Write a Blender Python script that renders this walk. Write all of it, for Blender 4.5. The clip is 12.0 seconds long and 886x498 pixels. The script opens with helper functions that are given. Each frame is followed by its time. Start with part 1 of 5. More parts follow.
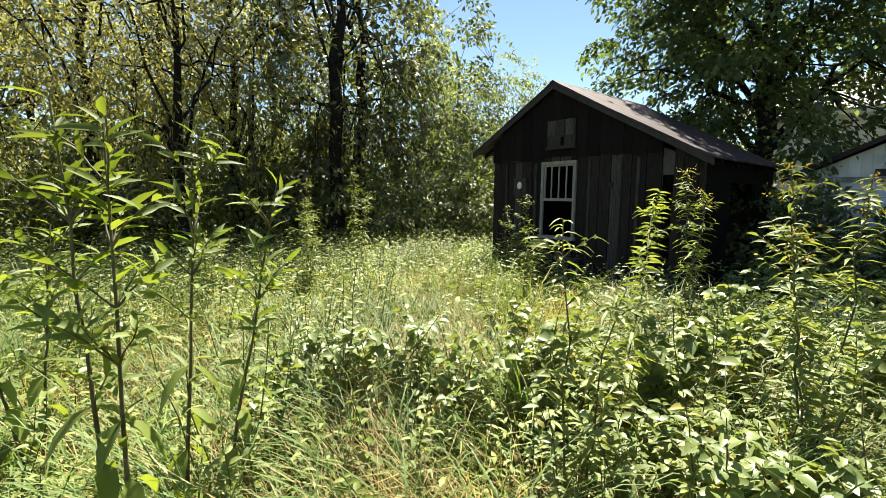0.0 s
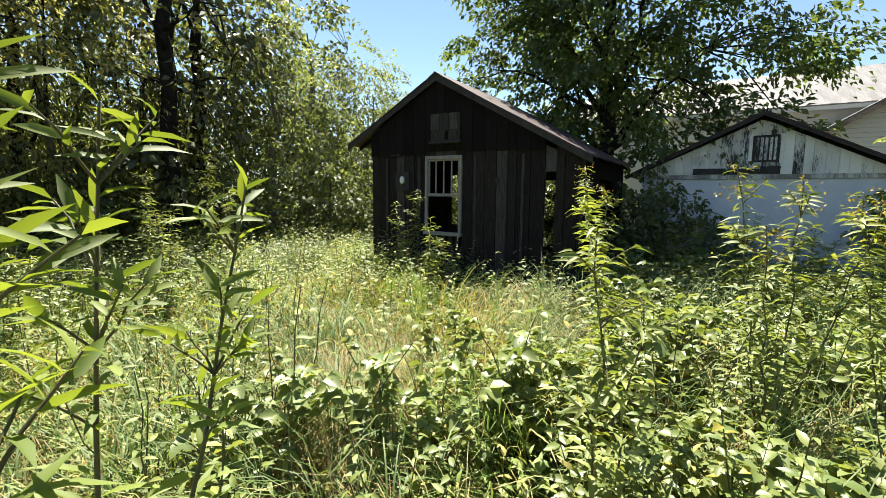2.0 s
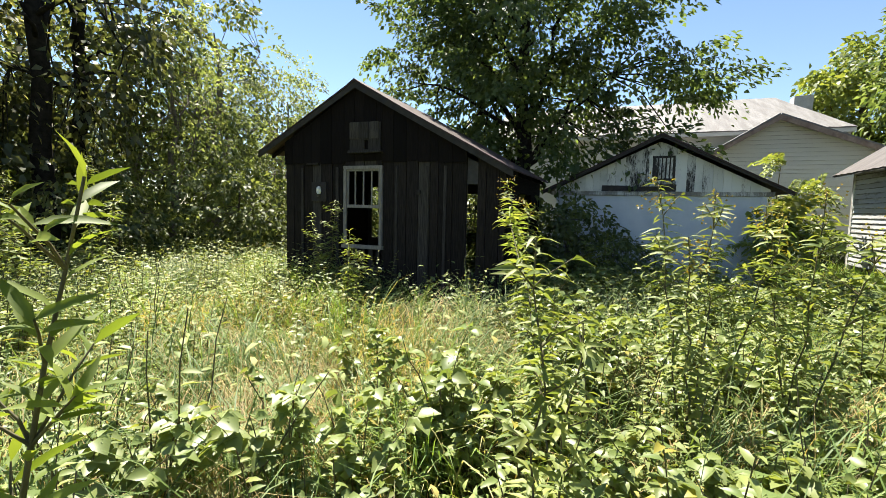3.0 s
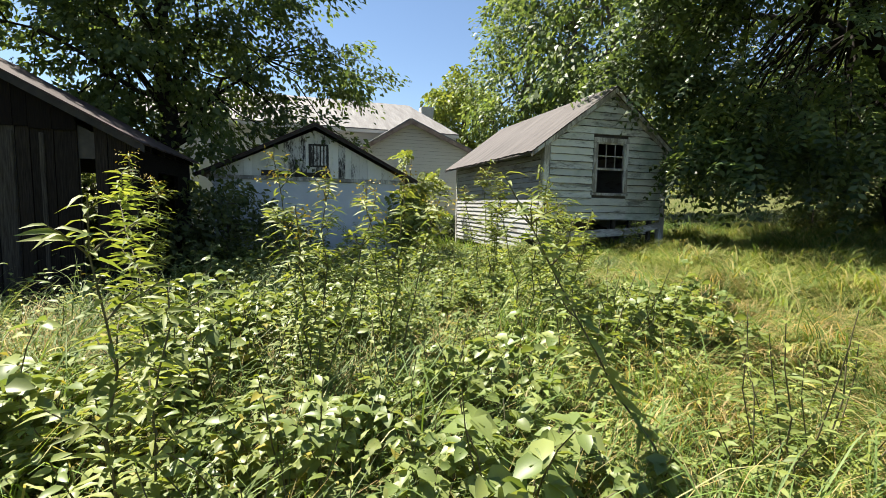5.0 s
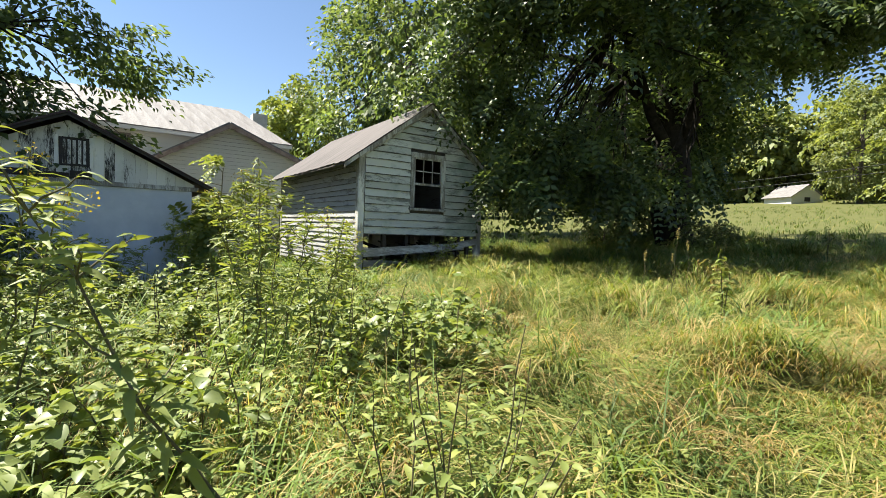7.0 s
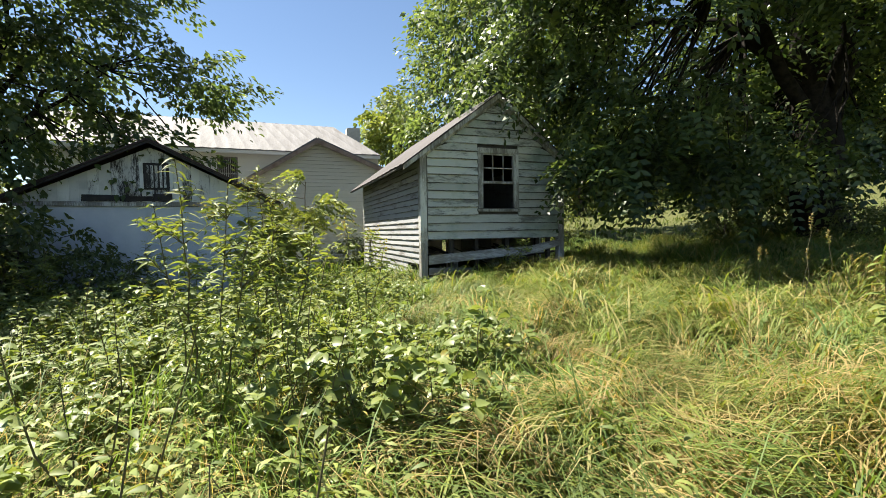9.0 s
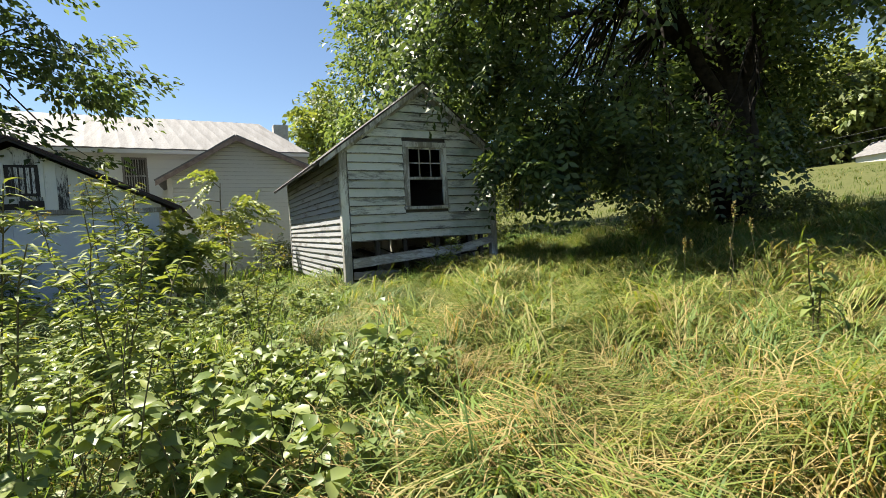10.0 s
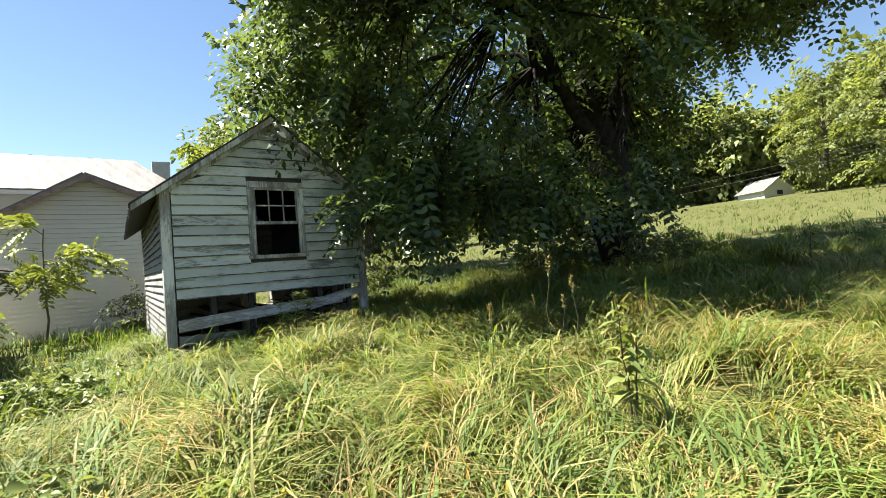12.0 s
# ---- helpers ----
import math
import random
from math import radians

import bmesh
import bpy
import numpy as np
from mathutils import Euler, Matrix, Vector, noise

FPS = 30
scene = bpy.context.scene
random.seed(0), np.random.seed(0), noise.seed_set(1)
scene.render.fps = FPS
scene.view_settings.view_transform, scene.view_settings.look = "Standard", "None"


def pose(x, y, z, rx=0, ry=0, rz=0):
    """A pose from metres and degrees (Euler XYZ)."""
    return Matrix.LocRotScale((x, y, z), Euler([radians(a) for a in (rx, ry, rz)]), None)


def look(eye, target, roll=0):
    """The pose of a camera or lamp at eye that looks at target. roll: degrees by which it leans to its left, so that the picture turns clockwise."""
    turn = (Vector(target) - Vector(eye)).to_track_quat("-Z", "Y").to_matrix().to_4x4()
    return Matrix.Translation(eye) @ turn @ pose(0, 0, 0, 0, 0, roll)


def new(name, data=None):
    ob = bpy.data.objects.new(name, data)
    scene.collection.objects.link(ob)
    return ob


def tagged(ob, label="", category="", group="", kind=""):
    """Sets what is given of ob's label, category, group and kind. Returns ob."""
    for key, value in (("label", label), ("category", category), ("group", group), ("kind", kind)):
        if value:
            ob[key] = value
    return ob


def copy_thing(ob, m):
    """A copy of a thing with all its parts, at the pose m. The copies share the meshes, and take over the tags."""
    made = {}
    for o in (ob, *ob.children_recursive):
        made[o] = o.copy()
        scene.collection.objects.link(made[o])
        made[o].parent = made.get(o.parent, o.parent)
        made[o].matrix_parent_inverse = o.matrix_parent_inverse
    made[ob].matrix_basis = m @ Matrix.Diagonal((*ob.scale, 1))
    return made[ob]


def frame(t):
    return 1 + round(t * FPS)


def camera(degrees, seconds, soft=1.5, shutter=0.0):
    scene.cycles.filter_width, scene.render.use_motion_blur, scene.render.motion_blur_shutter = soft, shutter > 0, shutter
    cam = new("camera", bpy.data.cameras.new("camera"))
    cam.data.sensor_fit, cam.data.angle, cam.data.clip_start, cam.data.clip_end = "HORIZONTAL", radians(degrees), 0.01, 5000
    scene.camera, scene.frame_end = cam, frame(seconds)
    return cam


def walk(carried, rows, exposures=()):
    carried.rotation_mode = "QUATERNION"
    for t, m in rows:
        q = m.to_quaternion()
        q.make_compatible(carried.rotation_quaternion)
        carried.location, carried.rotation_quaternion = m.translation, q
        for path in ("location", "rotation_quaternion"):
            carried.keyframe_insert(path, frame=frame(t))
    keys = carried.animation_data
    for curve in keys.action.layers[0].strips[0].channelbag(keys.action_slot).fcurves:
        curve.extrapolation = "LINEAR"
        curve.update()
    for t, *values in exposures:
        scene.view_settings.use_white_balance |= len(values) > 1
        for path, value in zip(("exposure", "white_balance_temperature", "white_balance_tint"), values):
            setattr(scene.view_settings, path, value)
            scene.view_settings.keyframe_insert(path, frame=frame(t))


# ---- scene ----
cam = camera(89.0, 12.0, soft=0.8)
PATH = [
    (0, (0.555, 0.965, 1.673), (-1.003, 2.201, 1.456), 0.7),
    (0.5, (0.297, 0.951, 1.708), (-1.124, 2.352, 1.578), 0.1),
    (1, (0.098, 0.907, 1.688), (-1.179, 2.436, 1.507), 1.0),
    (1.5, (-0.135, 0.826, 1.739), (-1.306, 2.429, 1.491), 0.9),
    (2, (-0.317, 0.875, 1.715), (-1.379, 2.552, 1.474), 0.6),
    (2.5, (-0.43, 1.023, 1.687), (-1.312, 2.806, 1.482), 1.1),
    (2.7, (-0.455, 1.06, 1.686), (-1.276, 2.873, 1.494), 1.3),
    (4.3, (-0.391, 1.096, 1.621), (-0.587, 3.078, 1.445), 0.2),
    (4.5, (-0.311, 1.039, 1.608), (-0.296, 3.029, 1.406), 0.3),
    (5, (-0.088, 1.008, 1.583), (0.492, 2.913, 1.393), 1.2),
    (5.5, (0.214, 0.995, 1.588), (1.049, 2.808, 1.472), 2.2),
    (6, (0.46, 0.987, 1.574), (1.353, 2.773, 1.464), 2.2),
    (6.5, (0.729, 1.031, 1.512), (1.789, 2.723, 1.397), 2.7),
    (7, (1.124, 1.142, 1.502), (2.255, 2.79, 1.413), 2.1),
    (7.5, (1.29, 1.148, 1.582), (2.297, 2.874, 1.492), 0.3),
    (7.7, (1.352, 1.147, 1.583), (2.269, 2.922, 1.491), 0.0),
    (9.3, (2.617, 1.716, 1.507), (3.312, 3.59, 1.426), -0.9),
    (9.5, (2.738, 1.817, 1.523), (3.508, 3.661, 1.432), -1.1),
    (10, (2.972, 1.943, 1.536), (3.882, 3.721, 1.436), -3.0),
    (10.5, (3.419, 2.031, 1.608), (4.546, 3.683, 1.549), -4.1),
    (11, (3.806, 2.079, 1.592), (5.184, 3.529, 1.574), -4.5),
    (11.5, (4.356, 2.156, 1.627), (5.785, 3.555, 1.65), -5.2),
    (12, (4.639, 2.108, 1.659), (5.813, 3.727, 1.706), -4.3),
]
walk(cam, [(t, look(eye, target, roll)) for t, eye, target, roll in PATH], exposures=((0.0, 1.82), (2.7, 1.82), (4.5, 1.64), (5.0, 1.58), (5.5, 1.82), (7.0, 1.68), (9.3, 1.56), (10.5, 1.50), (11.0, 1.52), (11.5, 1.66), (12.0, 1.86)))

# ---- world and light ----
world = bpy.data.worlds.new("world")
scene.world = world
world.use_nodes = True
wn = world.node_tree.nodes
sky = wn.new("ShaderNodeTexSky")
sky.sky_type, sky.sun_disc = "NISHITA", False
SUN_AZ, SUN_EL = 131.0, 60.0
sky.sun_elevation, sky.sun_rotation = radians(SUN_EL), radians(90 - SUN_AZ)
sky.air_density, sky.dust_density, sky.ozone_density = 1.0, 0.0, 1.7
wn["Background"].inputs["Strength"].default_value = 0.055
world.node_tree.links.new(sky.outputs[0], wn["Background"].inputs["Color"])
sun = new("sun", bpy.data.lights.new("sun", "SUN"))
sun.data.energy, sun.data.angle, sun.data.color = 5.0, radians(0.53), (1.0, 0.94, 0.80)
s_az, s_el = radians(SUN_AZ), radians(SUN_EL)
SUN_DIR = Vector((math.cos(s_el) * math.cos(s_az), math.cos(s_el) * math.sin(s_az), math.sin(s_el)))
sun.matrix_world = look(SUN_DIR * 100, (0, 0, 0))

rng = np.random.default_rng(7)


# ---- materials ----
def nodes_of(name):
    m = bpy.data.materials.new(name)
    m.use_nodes = True
    t = m.node_tree
    return m, t, t.nodes["Principled BSDF"]


def mixer(t, fac, a, b):
    n = t.nodes.new("ShaderNodeMix")
    n.data_type = "RGBA"
    for sock, v in ((n.inputs[0], fac), (n.inputs[6], a), (n.inputs[7], b)):
        if isinstance(v, (int, float)):
            sock.default_value = v
        elif isinstance(v, tuple):
            sock.default_value = (*v, 1) if len(v) == 3 else v
        else:
            t.links.new(v, sock)
    return n.outputs[2]


def noise_tex(t, scale, stretch=(1, 1, 1), detail=6.0, rough=0.6, coords="Object", shift=False):
    c = t.nodes.new("ShaderNodeTexCoord")
    mp = t.nodes.new("ShaderNodeMapping")
    mp.inputs["Scale"].default_value = stretch
    n = t.nodes.new("ShaderNodeTexNoise")
    n.inputs["Scale"].default_value, n.inputs["Detail"].default_value, n.inputs["Roughness"].default_value = scale, detail, rough
    t.links.new(c.outputs[coords], mp.inputs[0])
    if shift:
        info = t.nodes.new("ShaderNodeObjectInfo")
        mul = t.nodes.new("ShaderNodeMath")
        mul.operation = "MULTIPLY"
        mul.inputs[1].default_value = 37.0
        t.links.new(info.outputs["Random"], mul.inputs[0])
        t.links.new(mul.outputs[0], mp.inputs["Location"])
    t.links.new(mp.outputs[0], n.inputs["Vector"])
    return n.outputs["Fac"]


def ramp(t, fac, lo, hi):
    r = t.nodes.new("ShaderNodeMapRange")
    r.inputs[1].default_value, r.inputs[2].default_value = lo, hi
    t.links.new(fac, r.inputs[0])
    return r.outputs[0]


def bump(t, fac, bsdf, strength, dist):
    b = t.nodes.new("ShaderNodeBump")
    b.inputs["Strength"].default_value, b.inputs["Distance"].default_value = strength, dist
    t.links.new(fac, b.inputs["Height"])
    t.links.new(b.outputs[0], bsdf.inputs["Normal"])


def wood(name, c1, c2, grain=(1, 1, 1), paint=None, cover=0.5, stain=None, rough=0.85, vary=0.35):
    """Weathered wood with its grain along the axis whose stretch is least; paint: peeling coat over a share of it."""
    m, t, b = nodes_of(name)
    g = noise_tex(t, 9, grain, 8, 0.65, shift=True)
    col = mixer(t, ramp(t, g, 0.3, 0.7), c1, c2)
    if paint:
        p1 = noise_tex(t, 3.4, tuple(0.22 + 0.78 * s / max(grain) for s in grain), 10, 0.72, shift=True)
        p2 = noise_tex(t, 14, grain, 6, 0.7, shift=True)
        add = t.nodes.new("ShaderNodeMath")
        add.operation = "MULTIPLY_ADD"
        add.inputs[1].default_value = 0.45
        t.links.new(p2, add.inputs[0])
        t.links.new(p1, add.inputs[2])
        mid = 0.95 - 0.5 * cover
        col = mixer(t, ramp(t, add.outputs[0], mid - 0.05, mid + 0.05), col, paint)
    if stain:
        s = noise_tex(t, 1.1, (1, 1, 1), 5, 0.6)
        col = mixer(t, ramp(t, s, 0.52, 0.72), col, stain)
    info = t.nodes.new("ShaderNodeObjectInfo")
    hsv = t.nodes.new("ShaderNodeHueSaturation")
    mr = t.nodes.new("ShaderNodeMapRange")
    mr.inputs[3].default_value, mr.inputs[4].default_value = 1 - vary, 1 + vary * 0.4
    t.links.new(info.outputs["Random"], mr.inputs[0])
    t.links.new(mr.outputs[0], hsv.inputs["Value"])
    t.links.new(col, hsv.inputs["Color"])
    t.links.new(hsv.outputs[0], b.inputs["Base Color"])
    b.inputs["Roughness"].default_value = rough
    b.inputs["Specular IOR Level"].default_value = 0.12
    bump(t, g, b, 0.6, 0.006)
    return m


def metal_sheet(name, c1, c2, c3, along, metallic=0.3, rough=0.5):
    m, t, b = nodes_of(name)
    a = noise_tex(t, 1.3, along, 8, 0.7)
    f = noise_tex(t, 16, (1, 1, 1), 6, 0.7)
    col = mixer(t, ramp(t, a, 0.38, 0.62), c1, c2)
    col = mixer(t, ramp(t, f, 0.5, 0.75), col, c3)
    t.links.new(col, b.inputs["Base Color"])
    b.inputs["Metallic"].default_value, b.inputs["Roughness"].default_value = metallic, rough
    bump(t, f, b, 0.25, 0.004)
    return m


TINT = (1.29, 1.03, 1.05)


def leafy(name, dark, light, accent=None, share=0.06, trans=0.35, rough=0.55, patch=0.8):
    """Leaves: each island its own shade, broad patches of lighter growth, light let through."""
    m, t, b = nodes_of(name)
    geo = t.nodes.new("ShaderNodeNewGeometry")
    col = mixer(t, geo.outputs["Random Per Island"], tuple(c * k for c, k in zip(dark, TINT)), tuple(c * k for c, k in zip(light, TINT)))
    big = noise_tex(t, patch, (1, 1, 1), 3, 0.5)
    hsv = t.nodes.new("ShaderNodeHueSaturation")
    mr = t.nodes.new("ShaderNodeMapRange")
    mr.inputs[1].default_value, mr.inputs[2].default_value, mr.inputs[3].default_value, mr.inputs[4].default_value = 0.3, 0.7, 0.55, 1.32
    t.links.new(big, mr.inputs[0])
    t.links.new(mr.outputs[0], hsv.inputs["Value"])
    t.links.new(col, hsv.inputs["Color"])
    col = hsv.outputs[0]
    if accent:
        w = t.nodes.new("ShaderNodeTexWhiteNoise")
        w.noise_dimensions = "1D"
        t.links.new(geo.outputs["Random Per Island"], w.inputs["W"])
        gt = t.nodes.new("ShaderNodeMath")
        gt.operation = "LESS_THAN"
        gt.inputs[1].default_value = share
        t.links.new(w.outputs["Value"], gt.inputs[0])
        col = mixer(t, gt.outputs[0], col, accent)
    t.links.new(col, b.inputs["Base Color"])
    b.inputs["Roughness"].default_value = rough
    b.inputs["Specular IOR Level"].default_value = 0.45
    tr = t.nodes.new("ShaderNodeBsdfTranslucent")
    warm = t.nodes.new("ShaderNodeMix")
    warm.data_type, warm.blend_type = "RGBA", "MULTIPLY"
    warm.inputs[0].default_value = 1.0
    warm.inputs[7].default_value = (1.25, 1.2, 0.55, 1)
    t.links.new(col, warm.inputs[6])
    t.links.new(warm.outputs[2], tr.inputs["Color"])
    mx = t.nodes.new("ShaderNodeMixShader")
    mx.inputs[0].default_value = trans
    t.links.new(b.outputs[0], mx.inputs[1])
    t.links.new(tr.outputs[0], mx.inputs[2])
    t.links.new(mx.outputs[0], t.nodes["Material Output"].inputs["Surface"])
    return m


def plain(name, c1, c2, scale=6.0, rough=0.8, bumpy=0.3, metallic=0.0):
    m, t, b = nodes_of(name)
    n = noise_tex(t, scale, (1, 1, 1), 8, 0.65)
    t.links.new(mixer(t, ramp(t, n, 0.3, 0.7), c1, c2), b.inputs["Base Color"])
    b.inputs["Roughness"].default_value, b.inputs["Metallic"].default_value = rough, metallic
    bump(t, n, b, bumpy, 0.01)
    return m


def bark(*args):
    m = plain(*args)
    m.node_tree.nodes["Principled BSDF"].inputs["Specular IOR Level"].default_value = 0.08
    return m


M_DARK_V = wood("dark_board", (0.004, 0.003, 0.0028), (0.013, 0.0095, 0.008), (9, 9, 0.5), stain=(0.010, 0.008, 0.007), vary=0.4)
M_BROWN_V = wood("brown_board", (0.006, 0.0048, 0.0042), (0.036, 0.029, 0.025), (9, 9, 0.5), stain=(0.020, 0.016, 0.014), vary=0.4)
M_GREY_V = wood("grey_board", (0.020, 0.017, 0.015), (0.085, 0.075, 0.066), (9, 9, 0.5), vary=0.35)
M_FRAME_OLD = wood("old_frame", (0.16, 0.145, 0.13), (0.36, 0.33, 0.30), (9, 9, 0.8))
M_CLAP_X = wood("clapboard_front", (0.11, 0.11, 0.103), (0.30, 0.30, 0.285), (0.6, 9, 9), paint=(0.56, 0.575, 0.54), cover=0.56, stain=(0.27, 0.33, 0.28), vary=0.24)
# Same paint as the front, set darker to offset direct sun on the side.
M_CLAP_Y = wood("clapboard_side_dimmed", (0.13, 0.12, 0.115), (0.26, 0.25, 0.24), (9, 0.6, 9), paint=(0.36, 0.365, 0.38), cover=0.62, vary=0.2)
M_GREY_W = wood("greyed_plank", (0.13, 0.12, 0.11), (0.34, 0.32, 0.30), (0.6, 9, 9), paint=(0.5, 0.5, 0.48), cover=0.35, vary=0.25)
# Weathered wood, darkened to paint in the shadow line under each clapboard.
M_LIP_SHADE = wood("board_lip_shade", (0.05, 0.046, 0.042), (0.16, 0.15, 0.14), (0.8, 6, 9), paint=(0.5, 0.5, 0.48), cover=0.3, vary=0.3)
M_POST_W = wood("painted_post", (0.16, 0.15, 0.14), (0.36, 0.34, 0.31), (9, 9, 0.5), paint=(0.62, 0.62, 0.60), cover=0.4)
M_PEEL_V = wood("peeling_gable_board", (0.035, 0.032, 0.030), (0.10, 0.095, 0.09), (6, 6, 0.8), paint=(0.66, 0.66, 0.63), cover=0.78, stain=(0.34, 0.35, 0.33), vary=0.14)
M_BARE_V = wood("bare_gable_board", (0.025, 0.024, 0.024), (0.075, 0.07, 0.068), (6, 6, 0.8), paint=(0.6, 0.6, 0.58), cover=0.46, vary=0.2)
M_HOUSE_W = wood("house_siding", (0.42, 0.41, 0.38), (0.56, 0.55, 0.51), (0.5, 6, 6), paint=(0.60, 0.595, 0.56), cover=0.9, vary=0.08)
M_BLUE_WALL = plain("pale_wall", (0.44, 0.48, 0.54), (0.58, 0.61, 0.65), 2.0, 0.7, 0.1)
M_TRIM_DK = plain("dark_trim", (0.012, 0.010, 0.009), (0.04, 0.033, 0.03), 8)
M_TRIM_RED = plain("brown_trim", (0.16, 0.10, 0.085), (0.34, 0.27, 0.24), 6)
M_RUST = metal_sheet("rusty_tin", (0.024, 0.011, 0.011), (0.058, 0.031, 0.033), (0.010, 0.006, 0.006), (0.5, 3, 0.5), 0.0, 0.75)
M_RUST_PINK = metal_sheet("weathered_tin", (0.026, 0.017, 0.017), (0.075, 0.060, 0.060), (0.014, 0.009, 0.009), (0.4, 2.5, 0.4), 0.0, 0.7)
M_TIN = metal_sheet("pale_tin", (0.135, 0.128, 0.13), (0.21, 0.205, 0.21), (0.085, 0.062, 0.056), (3.0, 0.35, 0.35), 0.0, 0.75)
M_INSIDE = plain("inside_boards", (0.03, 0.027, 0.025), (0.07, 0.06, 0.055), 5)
M_STONE = plain("chimney_stone", (0.48, 0.45, 0.42), (0.66, 0.63, 0.60), 7)
M_IRON = plain("iron_bar", (0.02, 0.02, 0.02), (0.05, 0.045, 0.04), 12, 0.6)
M_BULB = plain("white_porcelain", (0.62, 0.60, 0.55), (0.75, 0.73, 0.68), 9, 0.35, 0.05)
M_BARK = bark("bark", (0.045, 0.038, 0.032), (0.13, 0.11, 0.095), 9, 0.95, 0.9)
M_BARK_D = bark("walnut_bark", (0.010, 0.009, 0.008), (0.036, 0.031, 0.027), 9, 0.95, 0.9)
M_BARK_L = bark("pale_bark", (0.10, 0.085, 0.07), (0.24, 0.21, 0.18), 9, 0.95, 0.9)
M_STEM = plain("weed_stem", (0.05, 0.045, 0.02), (0.13, 0.11, 0.05), 12, 0.7)
M_SOIL = plain("soil_and_thatch", (0.055, 0.07, 0.022), (0.13, 0.125, 0.05), 3.0, 0.95, 0.8)
M_SOIL.node_tree.nodes["Principled BSDF"].inputs["Specular IOR Level"].default_value = 0.08
M_WIRE = plain("black_wire", (0.02, 0.02, 0.02), (0.03, 0.03, 0.03), 5)

L_MAPLE = leafy("maple_leaf", (0.052, 0.105, 0.044), (0.12, 0.20, 0.082), trans=0.54)
L_WALNUT = leafy("walnut_leaf", (0.024, 0.058, 0.024), (0.112, 0.19, 0.072), trans=0.44, rough=0.38)
L_FOREST = leafy("forest_leaf", (0.058, 0.105, 0.042), (0.145, 0.21, 0.085), trans=0.50, patch=0.4)
L_FOREST_Y = leafy("willow_leaf", (0.11, 0.185, 0.085), (0.21, 0.30, 0.14), trans=0.55, patch=0.4)
L_WILLOW = leafy("olive_willow_leaf", (0.155, 0.205, 0.095), (0.275, 0.325, 0.15), trans=0.6, patch=0.5)
L_DARKWOOD = leafy("dark_wood_leaf", (0.045, 0.072, 0.033), (0.12, 0.155, 0.07), trans=0.42, rough=0.45, patch=0.4)
L_ASH = leafy("ash_leaf", (0.055, 0.115, 0.045), (0.155, 0.245, 0.10), trans=0.5, rough=0.5, patch=0.5)
L_HILL = leafy("hill_leaf", (0.10, 0.17, 0.055), (0.24, 0.33, 0.11), trans=0.5, patch=0.2)
L_WEED = leafy("weed_leaf", (0.10, 0.18, 0.03), (0.20, 0.31, 0.055), trans=0.46, rough=0.6)
L_BRAMBLE = leafy("bramble_leaf", (0.115, 0.205, 0.058), (0.235, 0.335, 0.11), accent=(0.34, 0.30, 0.06), share=0.012, trans=0.40, rough=0.42)
L_HERB = leafy("herb_leaf", (0.105, 0.185, 0.045), (0.23, 0.32, 0.085), accent=(0.36, 0.31, 0.09), share=0.06, trans=0.30, rough=0.6)
L_GOLD = leafy("goldenrod_leaf", (0.115, 0.20, 0.05), (0.25, 0.345, 0.09), trans=0.4)
L_FLOWER = leafy("goldenrod_flower", (0.26, 0.26, 0.04), (0.40, 0.37, 0.06), trans=0.3)
L_GRASS = leafy("meadow_grass", (0.075, 0.15, 0.028), (0.20, 0.28, 0.06), accent=(0.36, 0.32, 0.13), share=0.22, trans=0.42, rough=0.6, patch=1.4)
L_STRAW = leafy("dry_grass", (0.23, 0.225, 0.09), (0.44, 0.40, 0.17), accent=(0.15, 0.22, 0.05), share=0.25, trans=0.4, rough=0.65)
L_MEADOW = leafy("far_meadow_grass", (0.04, 0.095, 0.018), (0.10, 0.165, 0.034), accent=(0.28, 0.25, 0.10), share=0.1, trans=0.4, rough=0.85, patch=0.25)
L_LUSH = leafy("lush_grass", (0.07, 0.15, 0.035), (0.145, 0.26, 0.06), accent=(0.38, 0.35, 0.16), share=0.06, trans=0.36, rough=0.6)


# ---- builders ----
def part(name, bm, material, parent=None, label=""):
    """Links a bmesh or a mesh as one object under a thing or a part."""
    if isinstance(bm, bpy.types.Mesh):
        me = bm
    else:
        me = bpy.data.meshes.new(name)
        bm.to_mesh(me)
        bm.free()
    if material and not me.materials:
        me.materials.append(material)
    ob = new(name, me)
    if parent:
        ob.parent = parent
    if label:
        ob["label"] = label
    return ob


def thing(name, at, label, category, group="", kind=""):
    ob = new(name)
    ob.empty_display_size = 0.2
    ob.matrix_basis = Matrix.Translation(at)
    return tagged(ob, label, category, group, kind)


def box(x0, y0, z0, x1, y1, z1, bm=None, warp=0.0):
    bm = bm or bmesh.new()
    v = [bm.verts.new((x + random.uniform(-warp, warp), y + random.uniform(-warp, warp) * 0.5, z + random.uniform(-warp, warp)))
         for x in (x0, x1) for y in (y0, y1) for z in (z0, z1)]
    for a in ((0, 1, 3, 2), (4, 6, 7, 5), (0, 4, 5, 1), (2, 3, 7, 6), (0, 2, 6, 4), (1, 5, 7, 3)):
        bm.faces.new([v[i] for i in a])
    return bm


def bevelled(x0, y0, z0, x1, y1, z1, r=0.008, warp=0.0):
    bm = box(x0, y0, z0, x1, y1, z1, warp=warp)
    bmesh.ops.recalc_face_normals(bm, faces=bm.faces)
    bmesh.ops.bevel(bm, geom=bm.edges[:], offset=r, segments=2, affect="EDGES")
    return bm


